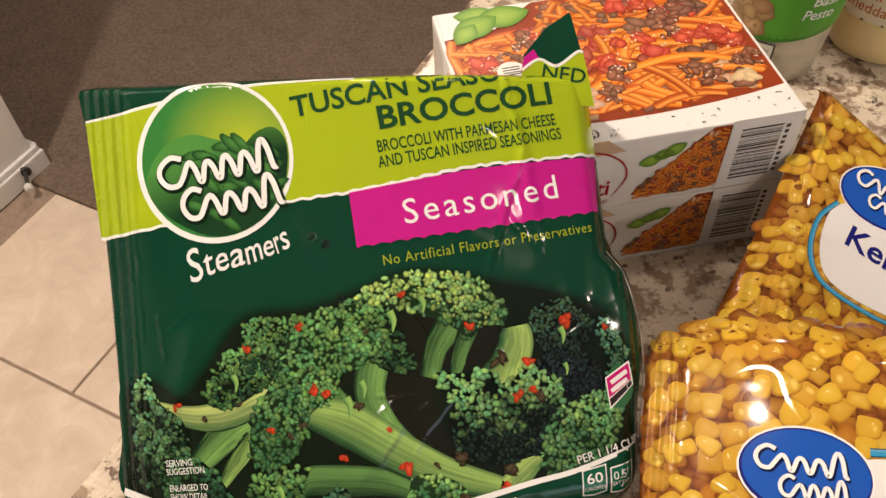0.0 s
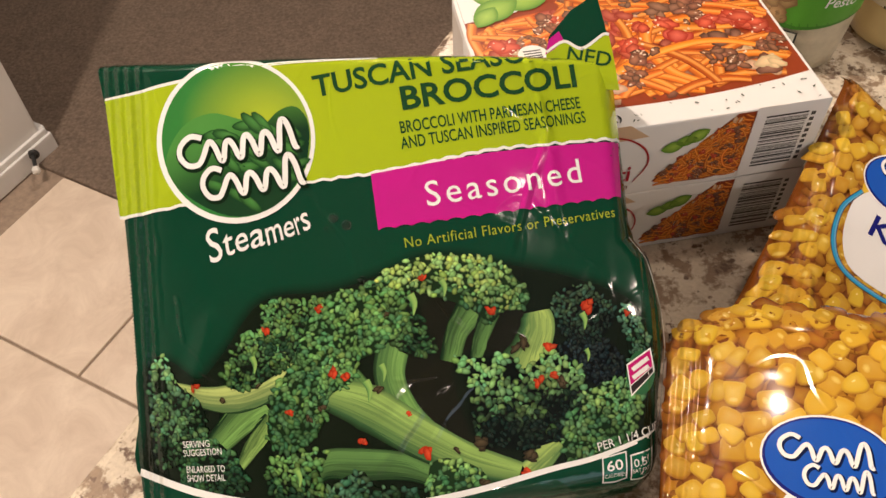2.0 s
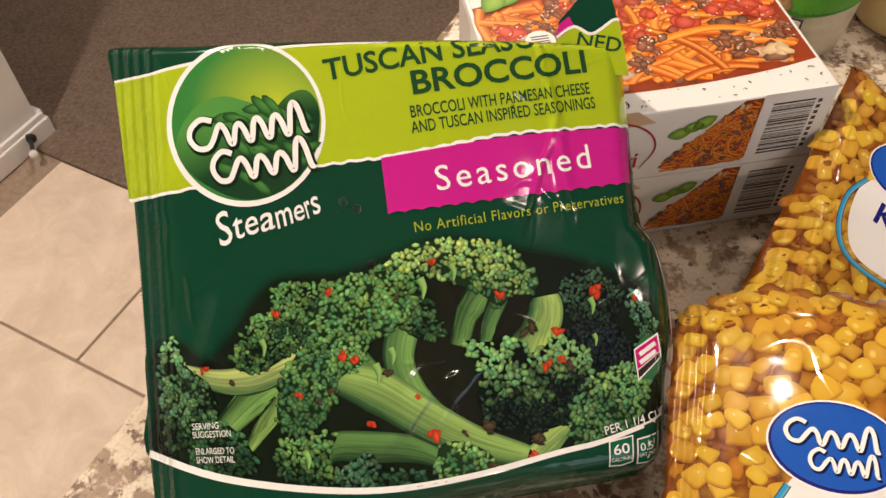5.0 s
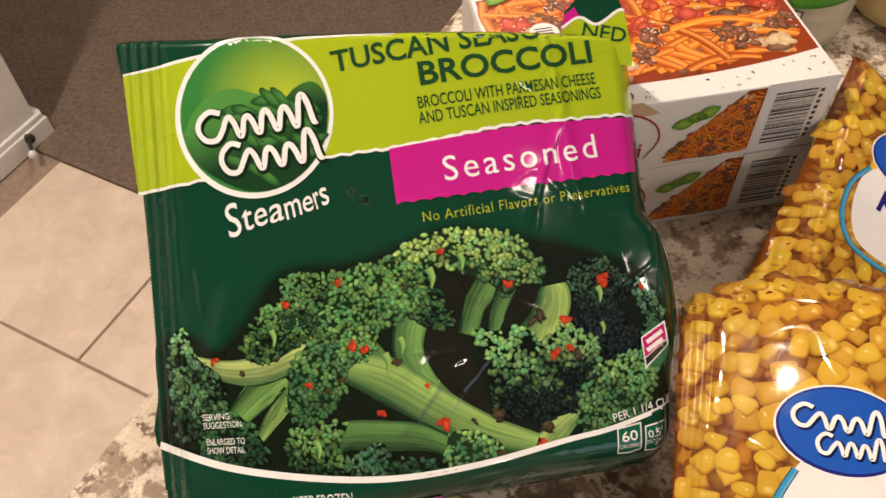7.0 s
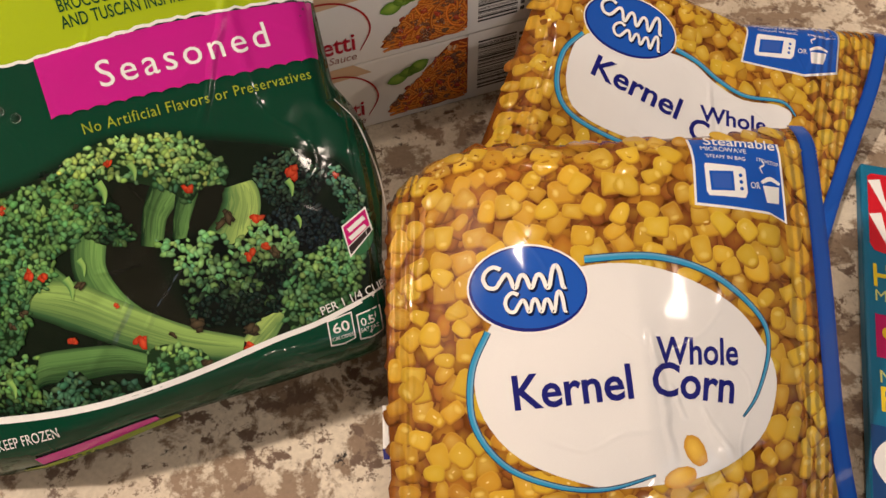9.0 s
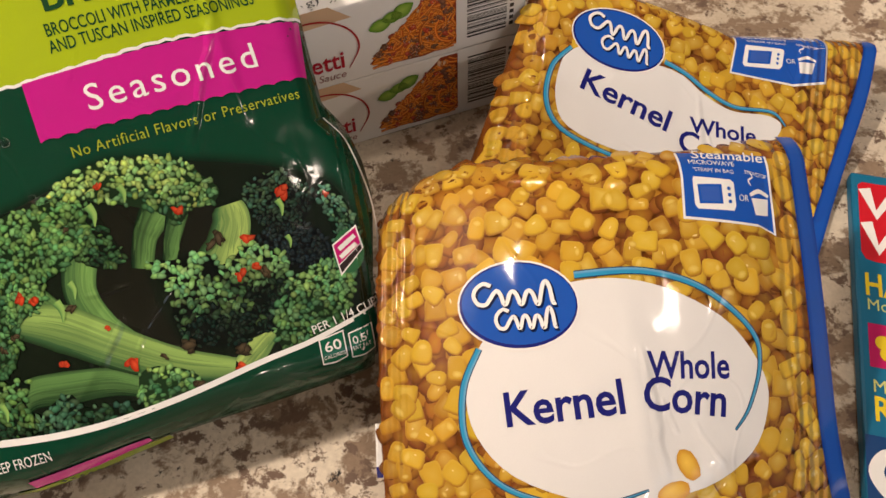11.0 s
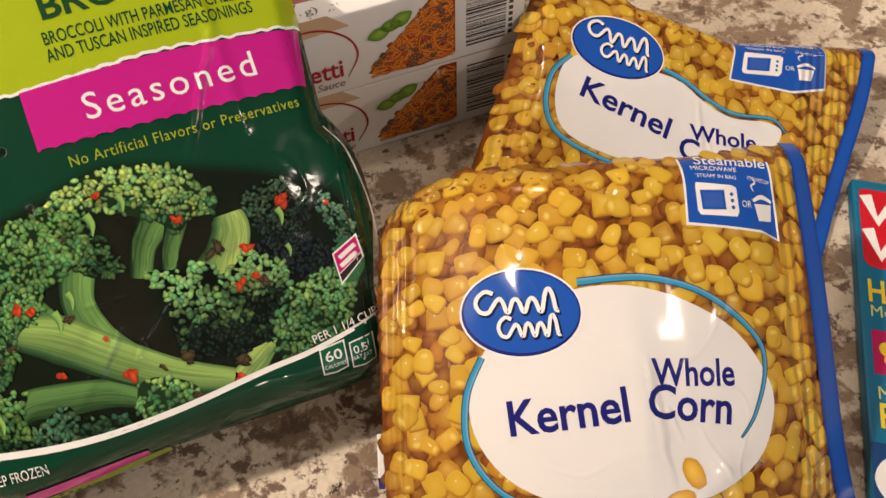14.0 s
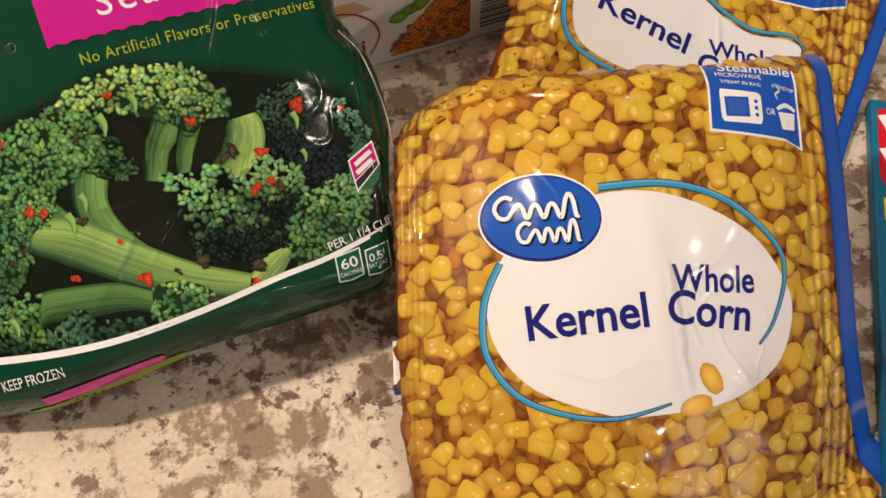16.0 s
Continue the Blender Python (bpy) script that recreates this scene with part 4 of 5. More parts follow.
def kernel_ring(r, turn):
    """A kernel's outline: round at one end, narrower or cut off square at the other."""
    ring = []
    flat, square, taper = random.uniform(0.66, 0.98), random.uniform(0.30, 0.85), random.uniform(0.0, 0.45)
    for i in range(14):
        k = 2 * math.pi * i / 14
        cu, cv = math.cos(k), math.sin(k)
        u = r * math.copysign(abs(cu) ** square, cu) * 1.05
        v = r * math.copysign(abs(cv) ** square, cv) * flat * (1 - taper * cu) * random.uniform(0.97, 1.03)
        ring.append((u * math.cos(turn) - v * math.sin(turn), u * math.sin(turn) + v * math.cos(turn)))
    return ring


def kernels(ink, deep_spots, spots):
    """Printed corn: a deep layer in amber, and bright kernels over it."""
    deep, rust, amber, gold, cream = (0.09, 0.024, 0.006), (0.19, 0.055, 0.014), (0.39, 0.166, 0.018), (0.60, 0.380, 0.030), (0.76, 0.58, 0.16)
    for x, y in deep_spots:
        c = jitter(lerp(rust, amber, random.random() ** 1.7), 0.14)
        r = random.uniform(3.4, 4.8)
        ring = kernel_ring(r, random.uniform(0, 6.28))
        ink.fan(x, y, ring, lerp(c, gold, 0.22), [lerp(c, deep, 0.62 - 0.25 * v / r) for u, v in ring], 0.08 + 0.17 * random.random(), (random.uniform(-1, 1), random.uniform(0, 1.5)), c, 0.7)
    for x, y in spots:
        lit = random.random()
        r = random.uniform(3.5, 4.9)
        c = jitter(lerp(lerp(amber, gold, 0.15), gold, lit ** 0.7), 0.10)
        order = 0.27 + 0.25 * (0.4 * random.random() + 0.6 * lit)
        turn = random.uniform(0, 6.28)
        ring = kernel_ring(r, turn)
        rim = [lerp(lerp(c, cream, 0.10), lerp(amber, rust, 0.6), max(0.0, min(1.0, 0.42 - 0.60 * (v - 0.3 * u) / r))) for u, v in ring]
        ink.fan(x, y, ring, lerp(c, cream, random.uniform(0.05, 0.45)), rim, order, (random.uniform(-1.4, 0.6), random.uniform(0.2, 2.0)), c, 0.76)
        if random.random() < 0.4:
            # the paler cut face at the narrow end
            ex, ey = x + 0.45 * r * math.cos(turn), y + 0.45 * r * math.sin(turn)
            ink.fan(ex, ey, wobbly(r * random.uniform(0.28, 0.4), 8, 0.15, 0.8, turn), lerp(c, cream, 0.75), lerp(c, cream, 0.15), order + 0.03)
        if random.random() < 0.3:
            gx, gy = x + random.uniform(-1.4, 1.4), y + random.uniform(0.2, 1.8)
            ink.fan(gx, gy, wobbly(random.uniform(0.35, 0.7), 7, 0.3, random.uniform(1, 2), turn), (0.88, 0.72, 0.35), lerp(c, cream, 0.3), order + 0.045)


def scatter(x0, x1, y0, y1, gap, inside):
    """Uneven places at about one distance from each other."""
    out = []
    rows = int((y1 - y0) / (gap * 0.86))
    for j in range(rows + 1):
        for i in range(int((x1 - x0) / gap) + 1):
            x = x0 + (i + 0.5 * (j % 2)) * gap + random.uniform(-0.36, 0.36) * gap
            y = y0 + j * gap * 0.86 + random.uniform(-0.36, 0.36) * gap
            if inside(x, y):
                out.append((x, y))
    return out


def blue_panel(ink, corners, at, across, up):
    """The blue cooking panel: a microwave, OR, and a pot."""
    def q(u, v):
        return (at[0] + u * across[0] + v * up[0], at[1] + u * across[1] + v * up[1])
    ink.poly([(x + (0.9 if x > at[0] + 12 else -0.9), y - (1.0 if y < at[1] - 8 else 0)) for x, y in corners], PAPER, 0.60)
    ink.poly(corners, BLUE, 0.64)
    ink.poly([q(3, -12), q(3.4, -10.6), q(17.6, -11), q(19, -12), q(19, -21), q(18, -23), q(4, -23), q(3, -21.5)], PAPER, 0.70)
    ink.poly([q(4.6, -13.6), q(14, -13), q(14, -20.6), q(4.8, -21)], BLUE, 0.74)
    ink.poly([q(5.6, -14.4), q(13, -14), q(13, -19.8), q(5.8, -20)], lerp(BLUE, PAPER, 0.03), 0.77)
    for v in (-14.5, -17.0, -19.6):
        ink.poly(oval(*q(16.8, v), 0.75, 0.75, 0, 12), BLUE, 0.76)
    ink.text("OR", q(20.6, -19), q(24.4, -19), 2.5, PAPER, 0.72)
    ink.poly([q(25.6, -17.5), q(32.5, -17.5), q(31.6, -24), q(26.6, -24)], PAPER, 0.70)
    ink.strip([q(25.2, -16.4), q(29, -14.6), q(32.8, -16.4)], (1.2, 1.8, 1.2), [PAPER, PAPER], 0.72, 4)
    ink.strip([q(26, -12.6), q(25.2, -10.6), q(27, -9.2), q(26, -7)], (0.3, 0.7, 0.3), [PAPER, PAPER], 0.72, 4)
    ink.text("MICROWAVE", q(3, -5.0), q(20.5, -5.4), 2.1, PAPER, 0.72)
    ink.text("'STEAM' IN BAG", q(4, -8.2), q(19.5, -8.5), 1.5, PAPER, 0.72)
    ink.text("STOVETOP", q(24, -8.0), q(33, -9.4), 1.5, PAPER, 0.72)
    ink.text("Steamable", q(5, -2), q(33, -2.6), 4.6, PAPER, 0.72, 0.006, 0.2)


def corn_label(bag, sheet, white, cyan_a, cyan_b, logo, bars, words):
    label = Ink(5)
    label.poly(curve_through(white, 4, True), (0.75, 0.735, 0.715), 0.60)
    label.build("front_label", sheet, CORN_FILM, bag, "plain white oval label")
    for line, widths in (cyan_a, cyan_b):
        ink = Ink(5)
        ink.strip(line, [w + 0.8 for w in widths], [(0.02, 0.06, 0.12)] * 2, 0.63, 7)
        ink.strip(line, widths, [CYAN, CYAN, lerp(CYAN, PAPER, 0.2)], 0.66, 7)
        ink.build("swoosh", sheet, CORN_FILM, bag, "light blue curved line round the label")
    x, y, rx, ry, turn = logo
    ink = Ink(5)
    ink.poly(oval(x, y, rx, ry, turn), PAPER, 0.70)
    ink.poly(oval(x, y, rx - 0.7, ry - 0.7, turn), NAVY, 0.73)
    ink.poly(oval(x + 0.2, y + 0.3, rx - 1.4, ry - 1.6, turn), BLUE, 0.76)
    ink.build("oval_badge", sheet, CORN_FILM, bag, "blue oval badge with a white rim")
    for p, q, cap, humps in bars:
        ink = Ink(5)
        plain_mark(ink, (p[0] + 0.5, p[1] - 0.6), (q[0] + 0.5, q[1] - 0.6), cap, (0.004, 0.01, 0.05), 0.80, humps, 0.3)
        plain_mark(ink, p, q, cap, PAPER, 0.87, humps)
        ink.build("brand_mark", sheet, CORN_FILM, bag, "white wavy mark with a dark edge")
    for text, p, q, cap in words:
        lettering(sheet, CORN_FILM, bag, text, p, q, cap, NAVY, 0.70, 0.02)


def corn_bag_front():
    bag = base_of("corn_bag", 0.47, 0.36, TOP, "shiny yellow bag of frozen corn overlapping another one", "frozen food bag", "corn bags")
    left = ([0, 0.3, 0.75, 0.93, 1], [-64, -73, -76, -76, -75])
    right = ([0, 0.1, 0.35, 0.55, 0.8, 1], [122, 117, 100, 95, 93, 93])
    top = ([0, 0.1, 0.21, 0.45, 0.7, 0.88, 1], [53, 62, 67, 63, 66, 71, 77])
    pillow("film", CORN, left, right, ([0, 1], [-125, -125]), top, KERNEL_DARK, 40, CORN_FILM, bag, 120, 120)
    picture = Ink()
    inside = lambda x, y: np.interp((y + 125) / 195, *left) + 2 < x < np.interp((y + 125) / 195, *right) - 8 and y < np.interp((x + 76) / 169, *top) - 1 and ((x - 12) / 48) ** 2 + ((y + 24) / 34) ** 2 > 1
    kernels(picture, scatter(-80, 122, -124, 80, 5.8, inside), scatter(-80, 122, -124, 80, 8.4, inside))
    tagged(picture.build("corn_picture", CORN, CORN_FILM, bag, "printed picture of loose yellow corn kernels"), kind="stuff")
    white = [(-3, 14), (16, 14.5), (35, 9), (53, -2), (64.5, -19), (65, -32), (58, -46), (40, -57), (13, -61), (-1, -60.5), (-25, -52), (-38, -38), (-41, -22), (-35, -6), (-20, 8)]
    corn_label(bag, CORN, white, ([(-2, 16.5), (22, 17.2), (43, 11), (60, -3), (63, -15), (58, -30), (52, -38)], (2.2, 2.0, 1.8, 1.5, 1.2, 0.8, 0.2)), ([(-36, -8), (-42, -22), (-41.5, -40), (-31, -54), (-14, -60.5), (3, -61.5), (20, -57)], (1.8, 2.0, 1.9, 1.7, 1.4, 1.0, 0.2)),
               (-22, 7, 21.5, 16, -5), [((-38, 7.2), (-8, 6.4), 8.6, 4), ((-30, -1.6), (-8, -1.8), 7.6, 4)],
               [("Kernel", (-27, -35), (13.2, -31), 11.4), ("Whole", (21.2, -19.6), (50.8, -20.2), 9.0), ("Corn", (19, -29.8), (48.4, -33.2), 11)])
    for x, y, turn in ((34, -49, 2.1), (28.5, -58, 0.2)):
        loose = Ink(3)
        ring = wobbly(4.6, 12, 0.08, 1.35, turn)
        loose.fan(x, y, ring, (0.85, 0.55, 0.09), (0.55, 0.25, 0.02), 0.78, (-0.8, 0.9))
        loose.build("corn_kernel", CORN, CORN_FILM, bag, "printed kernel overlapping the white label")
    teeth(bag, CORN, CORN_FILM, [(93, 74), (93, 40), (95, -18), (100, -57), (117, -105), (121, -122)], 1, lambda b: (0.01, 0.06, 0.32))
    hem = Ink(4)
    hem.strip([(-75.6, -34), (-75.4, -50)], (2.4, 2.4), [PAPER, PAPER], 0.1, 4)
    hem.strip([(-75.4, -50), (-75, -54)], (2.6, 2.6), [NAVY, NAVY], 0.1, 4)
    hem.build("back_hem", CORN, CORN_FILM, bag, "white and navy hem of the bag's back")
    panel = Ink(2.2)
    blue_panel(panel, [(40, 64), (74, 63), (73.5, 32), (67, 35), (54, 36), (39, 37)], (40, 63), (1, -0.02), (0.0, 1))
    panel.build("blue_panel", CORN, CORN_FILM, bag, "blue cooking panel with white pictures")
    stripe = Ink(4)
    stripe.strip([(89, 76), (89, 37), (91, -14), (96, -54), (112.5, -105), (117, -124)], (7.5, 8.5, 9, 9.5, 11, 11), [(0.006, 0.04, 0.25), BLUE, BLUE, BLUE, (0.008, 0.05, 0.3)], 0.62, 10)
    stripe.build("blue_seal", CORN, SEAL_FILM, bag, "blue stripe along the crimped seal")


def corn_bag_back():
    bag = base_of("corn_bag", 0.55, 0.50, TOP, "shiny yellow bag of frozen corn lying partly under another", "frozen food bag", "corn bags")
    left = ([0, 0.1, 0.7, 1], [-83, -81, -71, -66])
    right = ([0, 0.13, 0.75, 1], [88, 93, 115, 120])
    top = ([0, 0.09, 0.27, 0.38, 0.56, 1], [60, 52, 38, 38, 34, 57])
    pillow("film", BACK, left, right, ([0, 1], [-82, -82]), top, KERNEL_DARK, 34, CORN_FILM, bag, 110, 80)
    picture = Ink()
    inside = lambda x, y: np.interp((y + 82) / 140, *left) + 2 < x < np.interp((y + 82) / 140, *right) - 8 and y < np.interp((x + 66) / 186, *top) - 1 and ((x - 2) / 42) ** 2 + ((y + 24) / 16) ** 2 > 1
    kernels(picture, scatter(-84, 120, -81, 62, 5.8, inside), scatter(-84, 120, -81, 62, 8.4, inside))
    tagged(picture.build("corn_picture", BACK, CORN_FILM, bag, "printed picture of loose yellow corn kernels"), kind="stuff")
    white = [(-38, -3), (4, -1), (23, -9), (39, -13), (58, -10), (66, -14), (56, -27), (12, -46), (-14, -51), (-43, -46), (-52, -33), (-52, -15), (-47, -6)]
    corn_label(bag, BACK, white, ([(0, 2), (12, -1), (25, -7), (40, -10.5), (60, -7.5), (68, -13)], (2.2, 2, 2, 1.6, 1.3, 0.5)), ([(-48, -5), (-56, -18), (-56, -36), (-46, -48), (-20, -54), (0, -54)], (1.6, 2, 2.2, 2, 1.6, 0.8)),
               (-25, 6, 24.5, 16.5, 0), [((-42, 9), (-8, 6), 9.2, 4), ((-34, -0.6), (-8, -2.8), 8.0, 4)],
               [("Kernel", (-41, -24.5), (5, -34.5), 11), ("Whole", (17, -31), (53, -27), 8), ("Corn", (12, -42), (46, -42), 11)])
    teeth(bag, BACK, CORN_FILM, [(119, 55), (114, 20), (105, -14), (92, -64), (88, -80)], 1, lambda b: (0.01, 0.06, 0.32))
    panel = Ink(2.2)
    blue_panel(panel, [(38, 34), (88, 48), (88, 18), (70, 11), (36, 8)], (38.5, 35), (1.36, 0.28), (0.05, 1.0))
    panel.build("blue_panel", BACK, CORN_FILM, bag, "blue cooking panel with white pictures")
    stripe = Ink(4)
    stripe.strip([(116, 57), (111, 23), (102, -14), (89, -64), (84.5, -81)], (7.5, 8, 8, 8, 8), [(0.006, 0.04, 0.25), BLUE, BLUE, BLUE, (0.008, 0.05, 0.3)], 0.62, 10)
    stripe.build("blue_seal", BACK, SEAL_FILM, bag, "blue stripe along the crimped seal")


corn_bag_back()
corn_bag_front()

# ---- spaghetti cartons ----
BOX_W, BOX_D, BOX_H = 158.0, 117.0, 45.0
CARD_WHITE = (0.80, 0.775, 0.74)
ORANGE, SAUCE, MEAT, BASIL = (0.74, 0.19, 0.014), (0.34, 0.030, 0.007), (0.15, 0.055, 0.028), (0.13, 0.30, 0.03)


def noodles(ink, outline, x0, x1, y0, y1, count, width, inside, seed):
    """A printed plate of spaghetti with meat sauce."""
    random.seed(seed)
    ink.poly(outline, (0.27, 0.042, 0.010), 0.10)
    for i in range(count):
        x, y = random.uniform(x0, x1), random.uniform(y0, y1)
        k, turn = random.uniform(-0.6, 0.6) + (math.pi if random.random() < 0.5 else 0), random.uniform(-0.30, 0.30)
        line = [(x, y)]
        for _ in range(random.randint(8, 20)):
            x, y = x + math.cos(k) * width * 1.3, y + math.sin(k) * width * 1.3
            k += turn + random.uniform(-0.1, 0.1)
            if not inside(x, y):
                break
            line.append((x, y))
        if len(line) < 3 or not inside(*line[0]):
            continue
        c = jitter(lerp(SAUCE, ORANGE, random.uniform(0.35, 1.25)), 0.2)
        pale = lerp(c, (0.98, 0.42, 0.07), 0.5)
        w = width * random.uniform(0.6, 0.95)
        ink.strip(line, (w * 0.8, w, w, w * 0.9), [lerp(c, (0.12, 0.012, 0.004), 0.75), lerp(c, (0.4, 0.06, 0.008), 0.3), c, pale, lerp(pale, (1, 0.6, 0.25), 0.2), lerp(c, pale, 0.4), lerp(c, (0.16, 0.018, 0.006), 0.6)], 0.13 + 0.30 * i / count, 4)
        for _ in range(1):
            bx, by = random.uniform(x0, x1), random.uniform(y0, y1)
            if inside(bx, by) and inside(bx + width, by + width) and inside(bx - width, by - width):
                tone = random.random()
                c = jitter(MEAT, 0.35) if tone < 0.42 else (jitter((0.50, 0.030, 0.010), 0.3) if tone < 0.75 else jitter((0.75, 0.5, 0.3), 0.2))
                for _ in range(5 if tone < 0.85 else 2):
                    r = width * random.uniform(0.25, 0.75) * (1 if tone < 0.85 else 0.25)
                    ink.fan(bx + random.uniform(-1, 1) * width * 0.6, by + random.uniform(-1, 1) * width * 0.6, wobbly(r, 9, 0.3, 1.2, random.uniform(0, 3)), lerp(c, (0.8, 0.45, 0.3), 0.25), tuple(v * 0.6 for v in c), 0.16 + 0.30 * i / count + 0.02 * random.random(), (0.2, 0.3))
    # lumps of meat and tomato on top, with grated cheese
    for i in range(30):
        bx, by = random.uniform(x0, x1), random.uniform(y0, y1)
        if not (inside(bx, by) and inside(bx + width, by + width) and inside(bx - width, by - width)):
            continue
        tomato = random.random() < 0.35
        for j in range(4 if tomato else 11):
            c = jitter((0.62, 0.035, 0.010), 0.2) if tomato else jitter(MEAT, 0.45)
            r, reach = width * (random.uniform(0.45, 0.75) if tomato else random.uniform(0.2, 0.5)), width * (0.4 if tomato else 0.9)
            ink.fan(bx + random.uniform(-1, 1) * reach, by + random.uniform(-1, 1) * reach, wobbly(r, 10, 0.3, 1.25, random.uniform(0, 3)), lerp(c, (0.9, 0.40, 0.22), 0.3), tuple(v * 0.5 for v in c), 0.47 + 0.06 * (i * 11 + j) / 330, (0.2, 0.3))
        for _ in range(6):
            ink.fan(bx + random.uniform(-1, 1) * width, by + random.uniform(-1, 1) * width, wobbly(width * random.uniform(0.05, 0.11), 6, 0.4, 1.4, random.uniform(0, 3)), (0.85, 0.72, 0.58), (0.8, 0.6, 0.42), 0.535 + 0.012 * random.random())


def leaf(ink, x, y, size, turn, lift):
    pts = [(size * (t * 2 - 1), 0.60 * size * math.sin(math.pi * t) ** 0.8) for t in [i / 10 for i in range(11)]]
    ring = pts + [(u, -v) for u, v in pts[-2:0:-1]]
    c, s = math.cos(turn), math.sin(turn)
    ring = [(u * c - v * s, u * s + v * c) for u, v in ring]
    ink.fan(x, y, ring, (0.34, 0.52, 0.08), (0.09, 0.24, 0.02), lift, (0.4, 0.5))


def carton(m, seed):
    box = base_of("spaghetti_carton", *m.translation, "white cardboard carton of frozen spaghetti with meat sauce", "frozen food box", "stacked cartons")
    bm = block(BOX_W / 1000, BOX_D / 1000, BOX_H / 1000, m @ pose(BOX_W / 2000, BOX_D / 2000, 0), 0.0012)
    me = bpy.data.meshes.new("body")
    bm.to_mesh(me)
    bm.free()
    finish(me, np.zeros((len(me.vertices), 2)), [CARD_WHITE] * len(me.vertices))
    part("body", me, CARD, box)
    face = lambda o, x, y: Sheet(m @ Vector(o), (m.to_3x3() @ Vector(x)), (m.to_3x3() @ Vector(y)), lambda a, b: 0 * a)
    top = face((0, 0, BOX_H / 1000), (1, 0, 0), (0, 1, 0))
    front = face((0, 0, 0), (1, 0, 0), (0, 0, 1))
    side = face((0, BOX_D / 1000, 0), (0, -1, 0), (0, 0, 1))
    ink = Ink(20)
    edge = [(2, 20)] + [(x, 14 + 7 * ((x - 79) / 79) ** 2) for x in range(10, 150, 10)] + [(156, 21), (156, 115.5), (2, 115.5)]
    inside = lambda x, y: 3 < x < 155 and 17 + 6 * ((x - 79) / 79) ** 2 < y < 114 and not (x < 52 and y > 92)
    noodles(ink, edge, 3, 155, 15, 114, 200, 7.4, inside, seed)
    ink.poly([(2, 92), (30, 96), (55, 115.6), (2, 115.6)], CARD_WHITE, 0.56)
    for x, y, s, k in ((20, 100, 15, 0.5), (36, 106, 16, 0.15), (24, 109, 14, -0.2), (14, 95, 10, 0.9)):
        leaf(ink, x, y, s, k, 0.62 + 0.02 * k)
    ink.poly(oval(30, 60, 7.5, 7.5, 0, 24), (0.8, 0.79, 0.74), 0.65)
    for y in (62.5, 60.5, 58.5, 57):
        ink.poly([(25.5, y), (34.5, y), (34.5, y + 0.9), (25.5, y + 0.9)], (0.05, 0.05, 0.05), 0.70)
    random.seed(seed + 7)
    for _ in range(38):
        x, y = random.uniform(30, 155), random.uniform(2, 17)
        ink.fan(x, y, wobbly(random.uniform(0.3, 0.75), 6, 0.4, 1.7, random.uniform(0, 3)), (0.03, 0.05, 0.02), (0.05, 0.07, 0.03), 0.55)
    ink.text("g)", (52, 5), (58, 5.5), 4.2, (0.03, 0.03, 0.03), 0.5)
    ink.build("top_picture", top, CARD, box, "printed picture of spaghetti in meat sauce")
    ink = Ink(20)
    slope = [(76, 7), (84, 16), (94, 25), (104, 36), (112, 44), (121, 44), (121, 6), (104, 3), (88, 4)]
    ins = lambda x, y: 77 < x < 121 and 4 < y < 9 + (x - 76) * 0.95 and y < 43
    noodles(ink, slope, 76, 121, 3, 43, 420, 1.9, ins, seed + 1)
    ink.poly([(1, 32), (30, 36), (70, 38), (60, 46.5), (1, 46.5)], (0.62, 0.42, 0.26), 0.1)
    for x, y, s, k in ((83, 29, 6, 0.2), (94, 34, 6.5, 0.5), (89, 32, 5.5, 0.1)):
        leaf(ink, x, y, s, k, 0.58)
    ink.strip([(24, 39), (52, 40.5), (67, 33), (72, 21), (66, 9)], (0.6, 1.0, 1.0, 0.9, 0.4), [(0.40, 0.02, 0.02)] * 2, 0.45, 8)
    ink.text("Spaghetti", (19, 11), (64, 10.5), 10, (0.42, 0.012, 0.03), 0.5, 0.015)
    ink.text("with Meat Sauce", (24, 5), (64, 4.4), 4.2, (0.30, 0.12, 0.10), 0.5, 0, 0.2)
    ink.poly([(121, 1.5), (157, 1.5), (157, 46), (121, 46)], (0.80, 0.79, 0.77), 0.48)
    random.seed(11)
    y = 7.0
    while y < 40:
        w = random.choice((0.35, 0.35, 0.7, 1.05))
        ink.poly([(126.5, y), (147.5, y), (147.5, y + w), (126.5, y + w)], (0.02, 0.02, 0.02), 0.54)
        y += w + random.choice((0.35, 0.35, 0.7, 1.0))
    for i in range(9):
        ink.poly([(149, 8 + i * 3.6), (151.2, 8 + i * 3.6), (151.2, 10.2 + i * 3.6), (149, 10.2 + i * 3.6)], (0.05, 0.05, 0.05), 0.54)
    ink.build("front_panel", front, CARD, box, "front side with a spaghetti picture and a bar code")
    ink = Ink(20)
    ins2 = lambda x, y: 40 < x < 112 and 4 < y < 42
    noodles(ink, [(40, 5), (112, 5), (112, 42), (60, 42)], 40, 112, 5, 42, 140, 3.2, ins2, seed + 2)
    ink.poly([(2, 8), (36, 8), (30, 40), (2, 40)], (0.62, 0.56, 0.5), 0.1)
    ink.build("side_panel", side, CARD, box, "narrow side with a faded picture")


random.seed(5)
carton(pose(0.3350, 0.5205, TOP + 0.0005, 0, 0, 12.5), 21)
carton(pose(0.3345, 0.5190, TOP + 0.0461, 0, 0, 13.0), 21)

# ---- jars ----


PESTO = painted("cream_sauce", (0.62, 0.54, 0.38), 0.35, 0.35, 60)
CHEESE = painted("cheese_sauce", (0.78, 0.62, 0.30), 0.3, 0.12, 30)
LID = painted("dark_lid", (0.10, 0.13, 0.05), 0.35, 0.2, 20)


